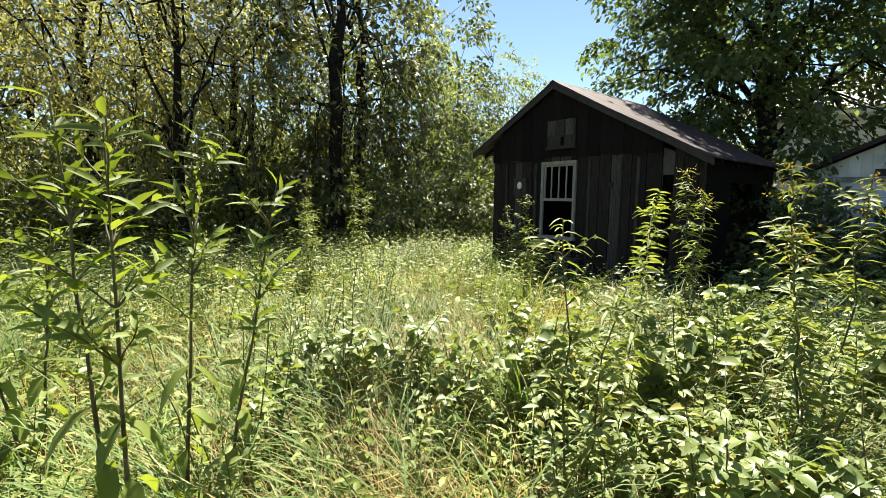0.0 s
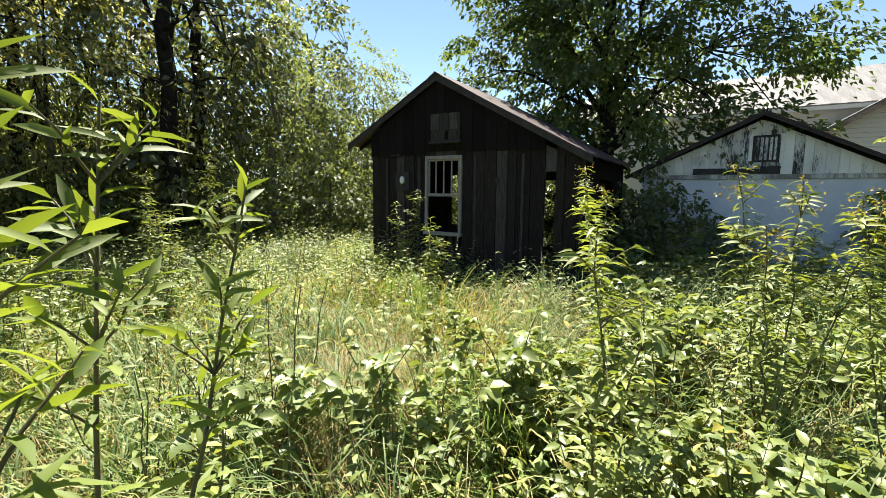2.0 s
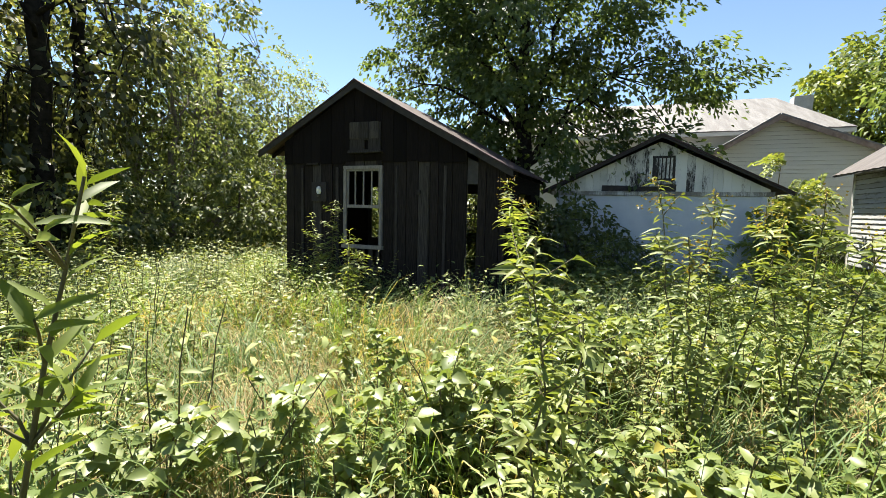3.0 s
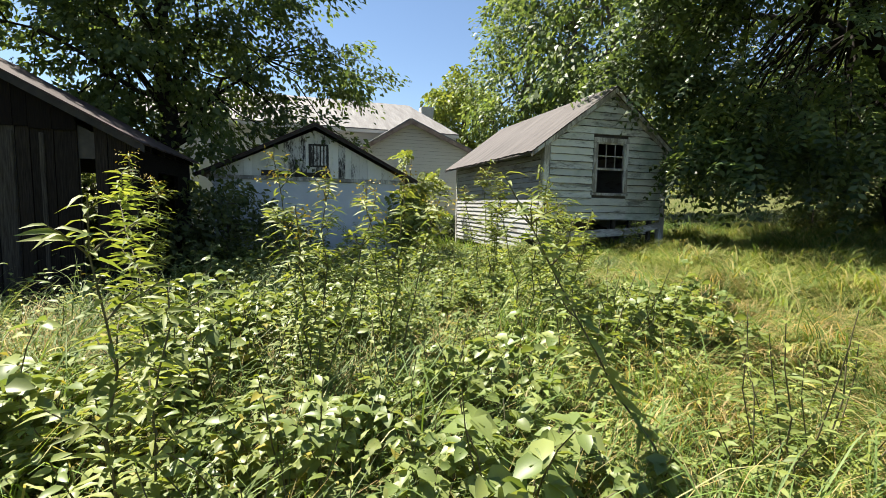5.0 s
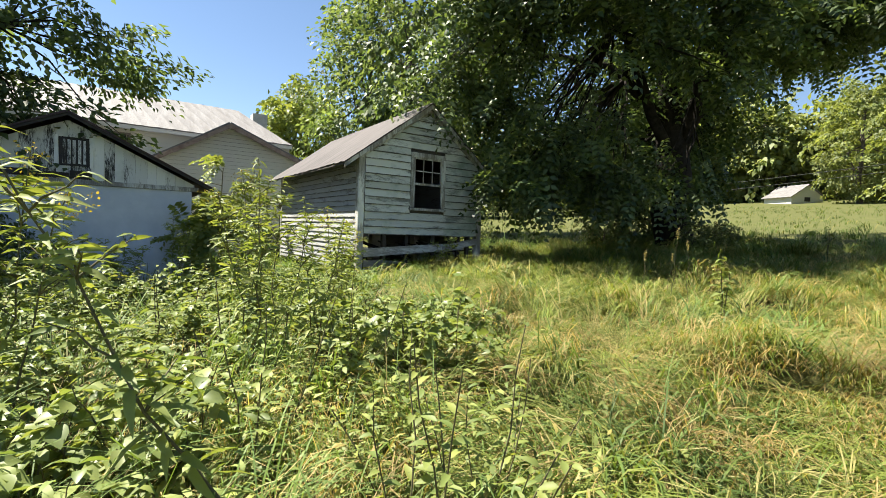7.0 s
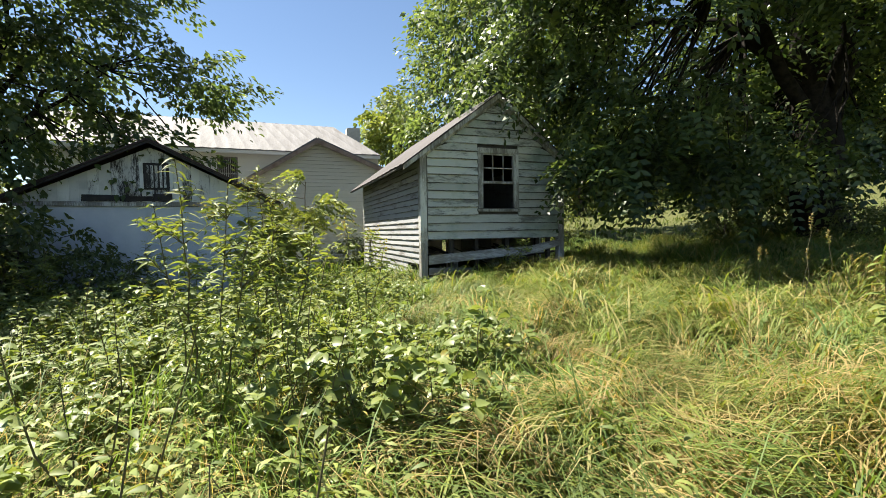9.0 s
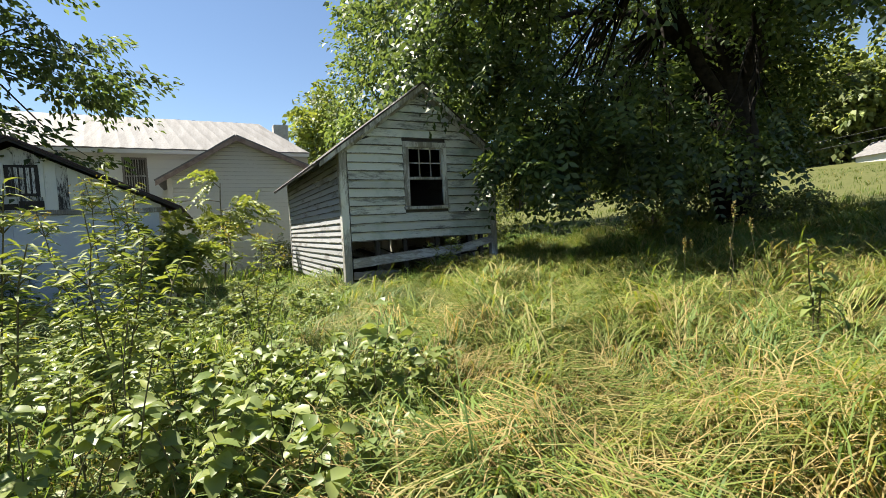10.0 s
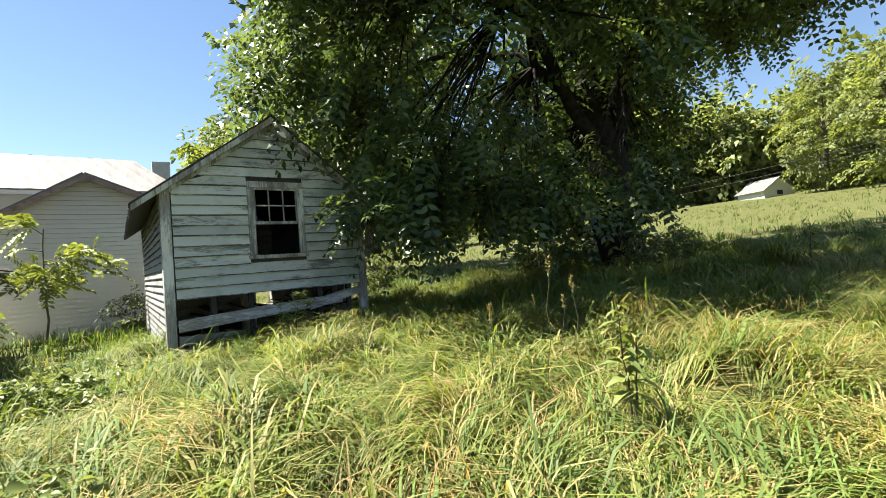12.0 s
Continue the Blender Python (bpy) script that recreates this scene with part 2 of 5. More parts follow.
def prism(profile, y0, y1, bm=None):
    """A closed outline in x and z, drawn out along y."""
    bm = bm or bmesh.new()
    a = [bm.verts.new((x, y0, z)) for x, z in profile]
    b = [bm.verts.new((x, y1, z)) for x, z in profile]
    n = len(profile)
    bm.faces.new(a)
    bm.faces.new(b[::-1])
    for i in range(n):
        bm.faces.new((a[i], b[i], b[(i + 1) % n], a[(i + 1) % n]))
    bmesh.ops.recalc_face_normals(bm, faces=bm.faces)
    return bm


def slope_sheet(p0, p1, q0, q1, thick, rows, ribs, wave=0.0, bm=None):
    """A roof sheet over the four corners (eave p0-p1, ridge q0-q1) with ribs across it and a ragged eave."""
    bm = bm or bmesh.new()
    p0, p1, q0, q1 = map(Vector, (p0, p1, q0, q1))
    nrm = (p1 - p0).cross(q0 - p0).normalized()
    if nrm.z < 0:
        nrm = -nrm
    cols = ribs * 4
    top, low = [], []
    for j in range(rows + 1):
        rt, rl = [], []
        for i in range(cols + 1):
            u, v = i / cols, j / rows
            p = (p0.lerp(p1, u)).lerp(q0.lerp(q1, u), v)
            rise = (0.0, 0.25, 1.0, 0.25)[i % 4] * wave + noise.noise(p * 0.9) * wave * 0.8
            if j == 0:
                p = p - (q0 - p0).normalized() * 0.03 * noise.noise(p * 5)
            rt.append(bm.verts.new(p + nrm * (thick + rise)))
            rl.append(bm.verts.new(p))
        top.append(rt)
        low.append(rl)
    for j in range(rows):
        for i in range(cols):
            bm.faces.new((top[j][i], top[j][i + 1], top[j + 1][i + 1], top[j + 1][i]))
            bm.faces.new((low[j][i], low[j + 1][i], low[j + 1][i + 1], low[j][i + 1]))
    for i in range(cols):
        bm.faces.new((low[0][i], low[0][i + 1], top[0][i + 1], top[0][i]))
        bm.faces.new((top[rows][i], top[rows][i + 1], low[rows][i + 1], low[rows][i]))
    for j in range(rows):
        bm.faces.new((low[j + 1][0], low[j][0], top[j][0], top[j + 1][0]))
        bm.faces.new((low[j][cols], low[j + 1][cols], top[j + 1][cols], top[j][cols]))
    bmesh.ops.recalc_face_normals(bm, faces=bm.faces)
    return bm


def mesh_from(name, verts, quads=None, tris=None, smooth=False):
    me = bpy.data.meshes.new(name)
    polys, starts, total = [], [], 0
    if quads is not None and len(quads):
        polys.append(quads.ravel())
        starts.append(np.arange(len(quads)) * 4)
        total = len(quads) * 4
    if tris is not None and len(tris):
        polys.append(tris.ravel())
        starts.append(total + np.arange(len(tris)) * 3)
    idx, st = np.concatenate(polys), np.concatenate(starts)
    me.vertices.add(len(verts))
    me.vertices.foreach_set("co", np.asarray(verts, dtype=np.float32).ravel())
    me.loops.add(len(idx))
    me.loops.foreach_set("vertex_index", idx.astype(np.int32))
    me.polygons.add(len(st))
    me.polygons.foreach_set("loop_start", st.astype(np.int32))
    me.update(calc_edges=True)
    if smooth:
        me.polygons.foreach_set("use_smooth", np.ones(len(st), dtype=bool))
    return me


def unit(v):
    return v / np.maximum(np.linalg.norm(v, axis=-1, keepdims=True), 1e-9)


def leaf_verts(P, D, N, L, W, curl=0.25, fine=True):
    """Leaves at P along D, facing N, of length L and width W. Fine: six corners and a bend; else a four-cornered diamond."""
    n = len(P)
    D = unit(D)
    S = unit(np.cross(D, N))
    N = np.cross(S, D)
    L, W = np.broadcast_to(L, n)[:, None], np.broadcast_to(W, n)[:, None]
    if not fine:
        mid = P + D * L * 0.45
        v = np.stack([P, mid - S * W / 2 + N * W * 0.12, P + D * L - N * L * curl, mid + S * W / 2 + N * W * 0.12], axis=1)
        return v.reshape(-1, 3), (np.arange(n)[:, None] * 4 + np.arange(4)), np.zeros((0, 3), int)
    if fine == "fold":
        rows = []
        for u, w, dip in ((0.26, 0.44, 0.0), (0.62, 0.40, 0.35)):
            m = P + D * L * u - N * L * curl * dip
            rows += [m - S * W * w + N * W * 0.16, m, m + S * W * w + N * W * 0.16]
        v = np.stack([P, *rows, P + D * L - N * L * curl], axis=1)
        base = np.arange(n)[:, None] * 8
        quads = np.concatenate([base + np.array([1, 2, 5, 4]), base + np.array([2, 3, 6, 5])])
        tris = np.concatenate([base + np.array(f) for f in ((0, 2, 1), (0, 3, 2), (4, 5, 7), (5, 6, 7))])
        return v.reshape(-1, 3), quads, tris
    a = P + D * L * 0.32 + N * L * curl * 0.12
    b = P + D * L * 0.68 - N * L * curl * 0.25
    tip = P + D * L - N * L * curl
    v = np.stack([P, a - S * W / 2 + N * W * 0.12, a + S * W / 2 + N * W * 0.12, b - S * W * 0.33 + N * W * 0.06, b + S * W * 0.33 + N * W * 0.06, tip], axis=1)
    base = np.arange(n)[:, None] * 6
    quads = base + np.array([1, 2, 4, 3])
    tris = np.concatenate([base + np.array([0, 2, 1]), base + np.array([3, 4, 5])])
    return v.reshape(-1, 3), quads, tris


def leaves_mesh(name, P, D, N, L, W, curl=0.25, fine=True):
    v, q, t = leaf_verts(np.asarray(P, float), np.asarray(D, float), np.asarray(N, float), L, W, curl, fine)
    return mesh_from(name, v, q, t, fine == "fold")


def tubes_mesh(name, lines, sides=6):
    """Tapered round limbs: each line is points (k,3) and radii (k)."""
    V, Q, base = [], [], 0
    for pts, rad in lines:
        pts = np.asarray(pts, float)
        d = unit(np.gradient(pts, axis=0))
        ref = np.where(np.abs(d[:, 2:3]) > 0.9, np.array([[1.0, 0, 0]]), np.array([[0, 0, 1.0]]))
        a = unit(np.cross(d, ref))
        b = np.cross(d, a)
        ang = np.arange(sides) * 2 * np.pi / sides
        ring = pts[:, None] + np.asarray(rad)[:, None, None] * (np.cos(ang)[None, :, None] * a[:, None] + np.sin(ang)[None, :, None] * b[:, None])
        V.append(ring.reshape(-1, 3))
        k = len(pts)
        i, j = np.meshgrid(np.arange(k - 1), np.arange(sides), indexing="ij")
        j2 = (j + 1) % sides
        Q.append((base + np.stack([i * sides + j, i * sides + j2, (i + 1) * sides + j2, (i + 1) * sides + j], axis=-1)).reshape(-1, 4))
        base += k * sides
    return mesh_from(name, np.concatenate(V), np.concatenate(Q), smooth=True)


def rand_dirs(n, up=0.0):
    d = unit(rng.normal(size=(n, 3)))
    d[:, 2] += up
    return unit(d)


def ground_z(x, y):
    x, y = np.asarray(x, float), np.asarray(y, float)
    rise = np.where(x > 24, x - 4, np.log1p(np.exp(np.clip(x - 4, -30, 20))))
    far = 0.5 * np.maximum(0, x - 110)
    bumps = 0.05 * np.sin(1.3 * x + 0.7 * y) * np.cos(0.9 * y - 0.4 * x) + 0.03 * np.sin(3.1 * x - 1.7 * y)
    near = np.exp(-((x - 2) ** 2 + (y - 6) ** 2) / 900)
    back = 0.012 * np.maximum(0, y - 14)
    return 0.10 + 0.085 * rise + 0.25 * far + bumps * near + back * np.clip((x - 8) / 6, 0, 1)


def gz(x, y):
    return float(ground_z(x, y))


# ---- ground ----
ax = np.concatenate([-np.geomspace(40, 2500, 14)[::-1], np.arange(-39, 60, 0.75), np.geomspace(60, 2500, 18)])
gx, gy = np.meshgrid(ax, ax, indexing="ij")
hills = np.minimum(gx, 400)
gzv = ground_z(hills, gy)
k = len(ax)
ii, jj = np.meshgrid(np.arange(k - 1), np.arange(k - 1), indexing="ij")
gq = np.stack([ii * k + jj, (ii + 1) * k + jj, (ii + 1) * k + jj + 1, ii * k + jj + 1], axis=-1).reshape(-1, 4)
ground = part("ground", mesh_from("ground", np.stack([gx, gy, gzv], -1).reshape(-1, 3), gq, smooth=True), M_SOIL)
tagged(ground, "rough meadow soil under thick weeds and matted grass", "ground", kind="structure")


# ---- windows ----
def wood_window(parent, x0, x1, z0, z1, y, trim, mats, panes, split, name="window"):
    """A double-hung window in a wall that faces -y: casing, sill, sashes; panes (columns, rows) in the upper sash."""
    frame_m, sash_m = mats
    w = part(name, bevelled(x0, y - 0.035, z1 - trim, x1, y + 0.02, z1, 0.006), frame_m, parent, "weathered window with a grey wooden casing")
    for a, b in ((x0, x0 + trim), (x1 - trim, x1)):
        part("casing", bevelled(a, y - 0.033, z0 + 0.04, b, y + 0.02, z1 - trim, 0.005, 0.003), frame_m, w)
    part("sill", bevelled(x0 - 0.02, y - 0.06, z0 - 0.03, x1 + 0.02, y + 0.04, z0 + 0.035, 0.006, 0.003), frame_m, w)
    i0, i1, t0 = x0 + trim, x1 - trim, z1 - trim
    part("meeting_rail", bevelled(i0, y - 0.01, split - 0.025, i1, y + 0.03, split + 0.03, 0.004), sash_m, w)
    part("sash", bevelled(i0, y, t0 - 0.035, i1, y + 0.03, t0, 0.003), sash_m, w)
    for a, b in ((i0, i0 + 0.03), (i1 - 0.03, i1)):
        part("sash", bevelled(a, y + 0.002, split + 0.03, b, y + 0.032, t0 - 0.035, 0.003), sash_m, w)
    cols, rows = panes
    for i in range(1, cols):
        c = i0 + (i1 - i0) * i / cols
        part("muntin", box(c - 0.011, y + 0.004, split + 0.03, c + 0.011, y + 0.026, t0 - 0.035), sash_m, w)
    for j in range(1, rows):
        c = split + 0.03 + (t0 - split - 0.06) * j / rows
        part("muntin", box(i0 + 0.03, y + 0.006, c - 0.011, i1 - 0.03, y + 0.024, c + 0.011), sash_m, w)
    return w


def cut_wall(x0, x1, y0, y1, z0, top, holes, bm=None):
    """A thick wall along x, from z0 up to top(x) (straight between the given breaks), open at the holes (x0, x1, z0, z1)."""
    bm = bm or bmesh.new()
    breaks = sorted({x0, x1, *[h[0] for h in holes], *[h[1] for h in holes], *[b for b in top[0] if x0 < b < x1]})
    f = lambda x: float(np.interp(x, top[0], top[1]))
    for a, b in zip(breaks, breaks[1:]):
        cuts = sorted((h[2], h[3]) for h in holes if h[0] <= a + 1e-6 and h[1] >= b - 1e-6)
        z = z0
        for c0, c1 in cuts:
            if c0 > z:
                box(a, y0, z, b, y1, c0, bm)
            z = c1
        prism([(a, z), (b, z), (b, f(b)), (a, f(a))], y0, y1, bm)
    return bm


# ---- dark board shed ----
DX0, DX1, DPX, DPZ, DY0, DY1 = -6.58, -2.25, -4.97, 3.86, 8.05, 10.9
D_TOP = ([DX0, DPX, DX1], [2.88, DPZ - 0.08, 2.32])
dz = gz(-4.5, 8) - 0.1
shed = thing("dark_shed", (DPX, 9.4, dz), "weathered dark wooden board shed with a rusty tin gable roof", "shed")
SH = Matrix.Translation((-DPX, -9.4, -dz))


def place(ob, thing_at):
    ob.matrix_parent_inverse = thing_at
    return ob


def sub(name, bm, material, label=""):
    return place(part(name, bm, material, shed, label), SH)


D_HOLES = [(-5.24, -4.46, 1.0, 2.40), (-2.90, -2.72, 0.2, 2.10), (-5.24, -4.46, 0.66, 0.94)]
random.seed(3)
x = DX0
while x < DX1 - 0.02:
    w = random.choice((0.15, 0.19, 0.22, 0.25))
    cuts = [h[0] for h in D_HOLES] + [h[1] for h in D_HOLES] + [DX1]
    nxt = min([c for c in cuts if c > x + 0.03], default=DX1)
    x1 = min(x + w, nxt)
    if nxt - x1 < 0.05:
        x1 = nxt
    mid = (x + x1) / 2
    tops = (float(np.interp(x, *D_TOP)), float(np.interp(x1, *D_TOP)))
    spans = []
    z = dz + random.uniform(0.0, 0.12)
    for h in sorted((h for h in D_HOLES if h[0] <= mid <= h[1]), key=lambda h: h[2]):
        if h[2] - z > 0.05:
            spans.append((z, h[2], None))
        z = h[3]
    spans.append((z, None, tops))
    for z0, z1, tp in spans:
        off = random.uniform(0, 0.014)
        g = 0.006
        zb = (tp[0], tp[1]) if tp else (z1, z1)
        bm = prism([(x + g, z0 + random.uniform(0, 0.03) * (z0 < 0.5)), (x1 - g, z0), (x1 - g, zb[1]), (x + g, zb[0])], DY0 - 0.02 - off, DY0 + 0.012)
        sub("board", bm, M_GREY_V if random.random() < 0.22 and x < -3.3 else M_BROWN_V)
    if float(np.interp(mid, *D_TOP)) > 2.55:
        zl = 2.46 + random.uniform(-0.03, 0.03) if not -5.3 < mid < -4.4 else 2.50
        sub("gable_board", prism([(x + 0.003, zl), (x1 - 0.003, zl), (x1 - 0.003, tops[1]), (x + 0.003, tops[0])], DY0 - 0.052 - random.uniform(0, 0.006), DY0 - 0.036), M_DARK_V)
    x = x1
    if any(abs(x - h[0]) < 1e-6 and h[2] < 0.3 for h in D_HOLES):
        x = -2.72
# lower slats under the window
for i, sx in enumerate((-5.2, -5.05, -4.88, -4.72, -4.58)):
    sub("slat", bevelled(sx, DY0 - 0.03, 0.62, sx + 0.07, DY0, 0.96, 0.006, 0.012), M_GREY_V, "broken grey slat")
sub("lower_rail", bevelled(-5.34, DY0 - 0.05, 0.56, -4.4, DY0 + 0.01, 0.64, 0.008, 0.012), M_GREY_V)
# battens over some joints
for bx in (-6.2, -5.42, -4.2, -3.62, -3.3):
    sub("batten", bevelled(bx, DY0 - 0.055, 0.3, bx + 0.055, DY0 - 0.03, min(2.4, float(np.interp(bx, *D_TOP)) - 0.2), 0.005, 0.006), M_GREY_V)
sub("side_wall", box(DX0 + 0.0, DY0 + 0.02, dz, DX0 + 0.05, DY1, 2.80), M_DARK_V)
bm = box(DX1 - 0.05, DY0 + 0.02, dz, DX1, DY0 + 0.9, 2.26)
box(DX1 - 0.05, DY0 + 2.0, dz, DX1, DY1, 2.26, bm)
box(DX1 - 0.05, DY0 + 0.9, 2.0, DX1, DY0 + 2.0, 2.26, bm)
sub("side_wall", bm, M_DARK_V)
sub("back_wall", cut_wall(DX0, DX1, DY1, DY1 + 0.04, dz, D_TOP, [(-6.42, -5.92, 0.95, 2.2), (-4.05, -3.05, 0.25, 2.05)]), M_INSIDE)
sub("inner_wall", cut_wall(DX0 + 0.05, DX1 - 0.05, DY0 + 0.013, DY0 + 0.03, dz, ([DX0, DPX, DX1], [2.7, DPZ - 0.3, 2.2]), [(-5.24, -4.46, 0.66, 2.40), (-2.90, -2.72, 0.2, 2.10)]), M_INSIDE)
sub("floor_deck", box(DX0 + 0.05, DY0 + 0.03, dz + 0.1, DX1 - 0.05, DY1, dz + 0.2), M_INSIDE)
# roof: two tin slopes, rafters' ends and rake boards
for sgn, ex, ez in ((-1, -7.15, 2.70), (1, -2.12, 2.30)):
    sub("roof_sheet", slope_sheet((ex, DY0 - 0.16, ez), (ex, DY1 + 0.3, ez), (DPX, DY0 - 0.16, DPZ), (DPX, DY1 + 0.3, DPZ), 0.02, 10, 9, 0.016), M_RUST, "rusty reddish-brown tin sheet")
    bm = prism([(ex, ez - 0.10), (DPX, DPZ - 0.11), (DPX, DPZ - 0.004), (ex, ez - 0.004)], DY0 - 0.145, DY0 - 0.115)
    sub("rake_board", bm, M_TRIM_DK)
    for ry in np.arange(DY0 + 0.2, DY1 + 0.2, 0.6):
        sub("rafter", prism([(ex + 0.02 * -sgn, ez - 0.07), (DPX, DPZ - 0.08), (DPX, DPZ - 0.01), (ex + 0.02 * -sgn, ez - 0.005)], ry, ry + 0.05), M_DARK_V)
sub("ridge_cap", prism([(DPX - 0.14, DPZ - 0.045), (DPX, DPZ + 0.045), (DPX + 0.14, DPZ - 0.045), (DPX, DPZ + 0.03)], DY0 - 0.17, DY1 + 0.31), M_RUST)
dw = wood_window(shed, -5.25, -4.45, 0.98, 2.42, DY0 - 0.03, 0.06, (M_FRAME_OLD, M_FRAME_OLD), (4, 1), 1.70)
place(dw, SH)
# boarded vent in the gable, with a small shelf under it
vent = sub("vent_panel", cut_wall(-5.10, -4.48, DY0 - 0.085, DY0 - 0.062, 2.68, ([-5.1, -4.48], [3.18, 3.16]), [(-4.80, -4.72, 2.70, 2.86)]), M_GREY_V, "grey vent panel with a torn slot")
for a in (-5.10, -4.90, -4.70):
    part("panel_board", bevelled(a + 0.004, DY0 - 0.105, 2.88, a + 0.196, DY0 - 0.086, 3.17, 0.005, 0.006), M_GREY_V, vent)
part("ledge", bevelled(-5.1, DY0 - 0.16, 2.63, -4.42, DY0 - 0.055, 2.675, 0.008, 0.01), M_GREY_V, vent)
# small fixture box with a pale bulb beside the window
fx = sub("lamp_box", cut_wall(-5.94, -5.62, DY0 - 0.075, DY0 - 0.035, 1.78, ([-5.94, -5.62], [2.13, 2.13]), []), M_TRIM_DK, "small dark lamp box with a pale bulb")
bm = bmesh.new()
bmesh.ops.create_uvsphere(bm, u_segments=14, v_segments=9, radius=0.062, matrix=Matrix.Translation((-5.76, DY0 - 0.10, 1.98)) @ Matrix.Diagonal((0.85, 0.6, 1.25, 1)))
part("bulb", bm, M_BULB, fx, "pale bulb")
bm = bmesh.new()
bmesh.ops.create_cone(bm, cap_ends=True, segments=12, radius1=0.03, radius2=0.04, depth=0.06, matrix=Matrix.Translation((-5.76, DY0 - 0.10, 1.885)))
part("socket", bm, M_IRON, fx)
sub("hook", bevelled(-6.06, DY0 - 0.09, 2.45, -5.78, DY0 - 0.03, 2.48, 0.006, 0.015), M_GREY_V, "short bent stick on the wall")
sub("nail_block", bevelled(-3.78, DY0 - 0.06, 1.92, -3.72, DY0 - 0.02, 2.0, 0.006), M_GREY_V)

# ---- white clapboard shed ----
WX0, WX1, WPX, WPZ, WY0, WY1, WEZ = 5.27, 8.74, 7.03, 4.42, 10.58, 16.9, 3.12
wz = 0.30
wshed = thing("white_shed", (7.0, 13.5, wz), "peeling white clapboard shed with a rusty gable roof, bottom boards missing", "shed")
WH = Matrix.Translation((-7.0, -13.5, -wz))


def wsub(name, bm, material, label=""):
    return place(part(name, bm, material, wshed, label), WH)


W_TOP = ([WX0, WPX, WX1], [WEZ, WPZ, WEZ])
WIN = (6.56, 7.56, 1.95, 3.31)
random.seed(5)
EXPO = 0.172
z = 1.32
while z < WPZ - 0.08:
    z1 = z + EXPO + 0.02
    if z < WEZ:
        xa, xb = WX0 + 0.13, WX1 - 0.13
    else:
        xa = WX0 + 0.02 + (z - WEZ) / (WPZ - WEZ) * (WPX - WX0)
        xb = WX1 - 0.02 - (z - WEZ) / (WPZ - WEZ) * (WX1 - WPX)
    spans = [(xa, xb)]
    if z < WIN[3] - 0.02 and z1 > WIN[2]:
        spans = [(xa, WIN[0]), (WIN[1], xb)]
    for a, b in spans:
        if b - a < 0.08:
            continue
        sag = [random.uniform(-0.006, 0.006) for _ in range(9)]
        bm = bmesh.new()
        n = max(2, int((b - a) / 0.4))
        rows = []
        for i in range(n + 1):
            xx = a + (b - a) * i / n
            s = sag[i % 9]
            top = min(z1, float(np.interp(xx, W_TOP[0], W_TOP[1])) - 0.01) if z1 > WEZ else z1
            zl = min(z + s, top)
            zm = min(zl + 0.010 + 0.012 * random.random(), top)
            rows.append([bm.verts.new(p) for p in ((xx, WY0 - 0.050, zl), (xx, WY0 - 0.048, zm), (xx, WY0 - 0.012, top), (xx, WY0 - 0.002, top), (xx, WY0 - 0.012, zl))])
        for r, q in zip(rows, rows[1:]):
            for i in range(5):
                f = bm.faces.new((r[i], q[i], q[(i + 1) % 5], r[(i + 1) % 5]))
                # Lip and underside carry the painted shadow tone.
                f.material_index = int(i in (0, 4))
        bm.faces.new(rows[0][::-1])
        bm.faces.new(rows[-1])
        bmesh.ops.recalc_face_normals(bm, faces=bm.faces)
        wsub("clapboard", bm, M_CLAP_X).data.materials.append(M_LIP_SHADE)
    z += EXPO
# loose lower boards, slightly fallen
def tilted_board(xa, za, xb, zb, h, y, mat):
    bm = prism([(xa, za), (xb, zb), (xb, zb + h * 0.9), ((xa + xb) / 2, (za + zb) / 2 + h * 1.02), (xa, za + h)], y - 0.03, y)
    return wsub("loose_board", bm, mat, "loose greyed board")


tilted_board(WX0 + 0.13, 0.80, 8.22, 0.98, 0.19, WY0 - 0.012, M_GREY_W)
tilted_board(7.55, 0.90, WX1 - 0.1, 1.13, 0.17, WY0 - 0.05, M_GREY_W)
tilted_board(WX0 + 0.13, 0.58, 6.4, 0.56, 0.15, WY0 - 0.02, M_GREY_W)
tilted_board(WX0 + 0.13, 0.36, 7.0, 0.38, 0.17, WY0 - 0.012, M_GREY_W)
wsub("corner_post", bevelled(WX0 - 0.04, WY0 - 0.05, 0.12, WX0 + 0.11, WY0 + 0.10, WEZ - 0.02, 0.008, 0.008), M_POST_W, "grey corner post")
wsub("corner_post", bevelled(WX1 - 0.12, WY0 - 0.05, 0.35, WX1 + 0.03, WY0 + 0.10, WEZ - 0.02, 0.008, 0.008), M_POST_W)
# studs and rubble in the open gap
for sx in (5.9, 6.5, 7.25, 7.75, 8.05, 8.35):
    wsub("stud", bevelled(sx, WY0 + 0.02, 0.35, sx + 0.09, WY0 + 0.11, 1.5, 0.006, 0.01), M_GREY_V)
random.seed(8)
for i in range(14):
    bx, by = random.uniform(5.5, 8.2), random.uniform(10.9, 12.2)
    ob = wsub("fallen_plank", bevelled(-0.5, -0.07, -0.015, 0.5, 0.07, 0.015, 0.004), M_GREY_V)
    ob.matrix_basis = pose(bx, by, 0.75 + 0.3 * random.random(), random.uniform(-20, 20), random.uniform(-30, 30), random.uniform(0, 180))
front = cut_wall(WX0 + 0.02, WX1 - 0.02, WY0 + 0.0, WY0 + 0.02, 1.34, ([WX0, WPX, WX1], [WEZ - 0.03, WPZ - 0.05, WEZ - 0.03]), [WIN])
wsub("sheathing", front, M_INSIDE)
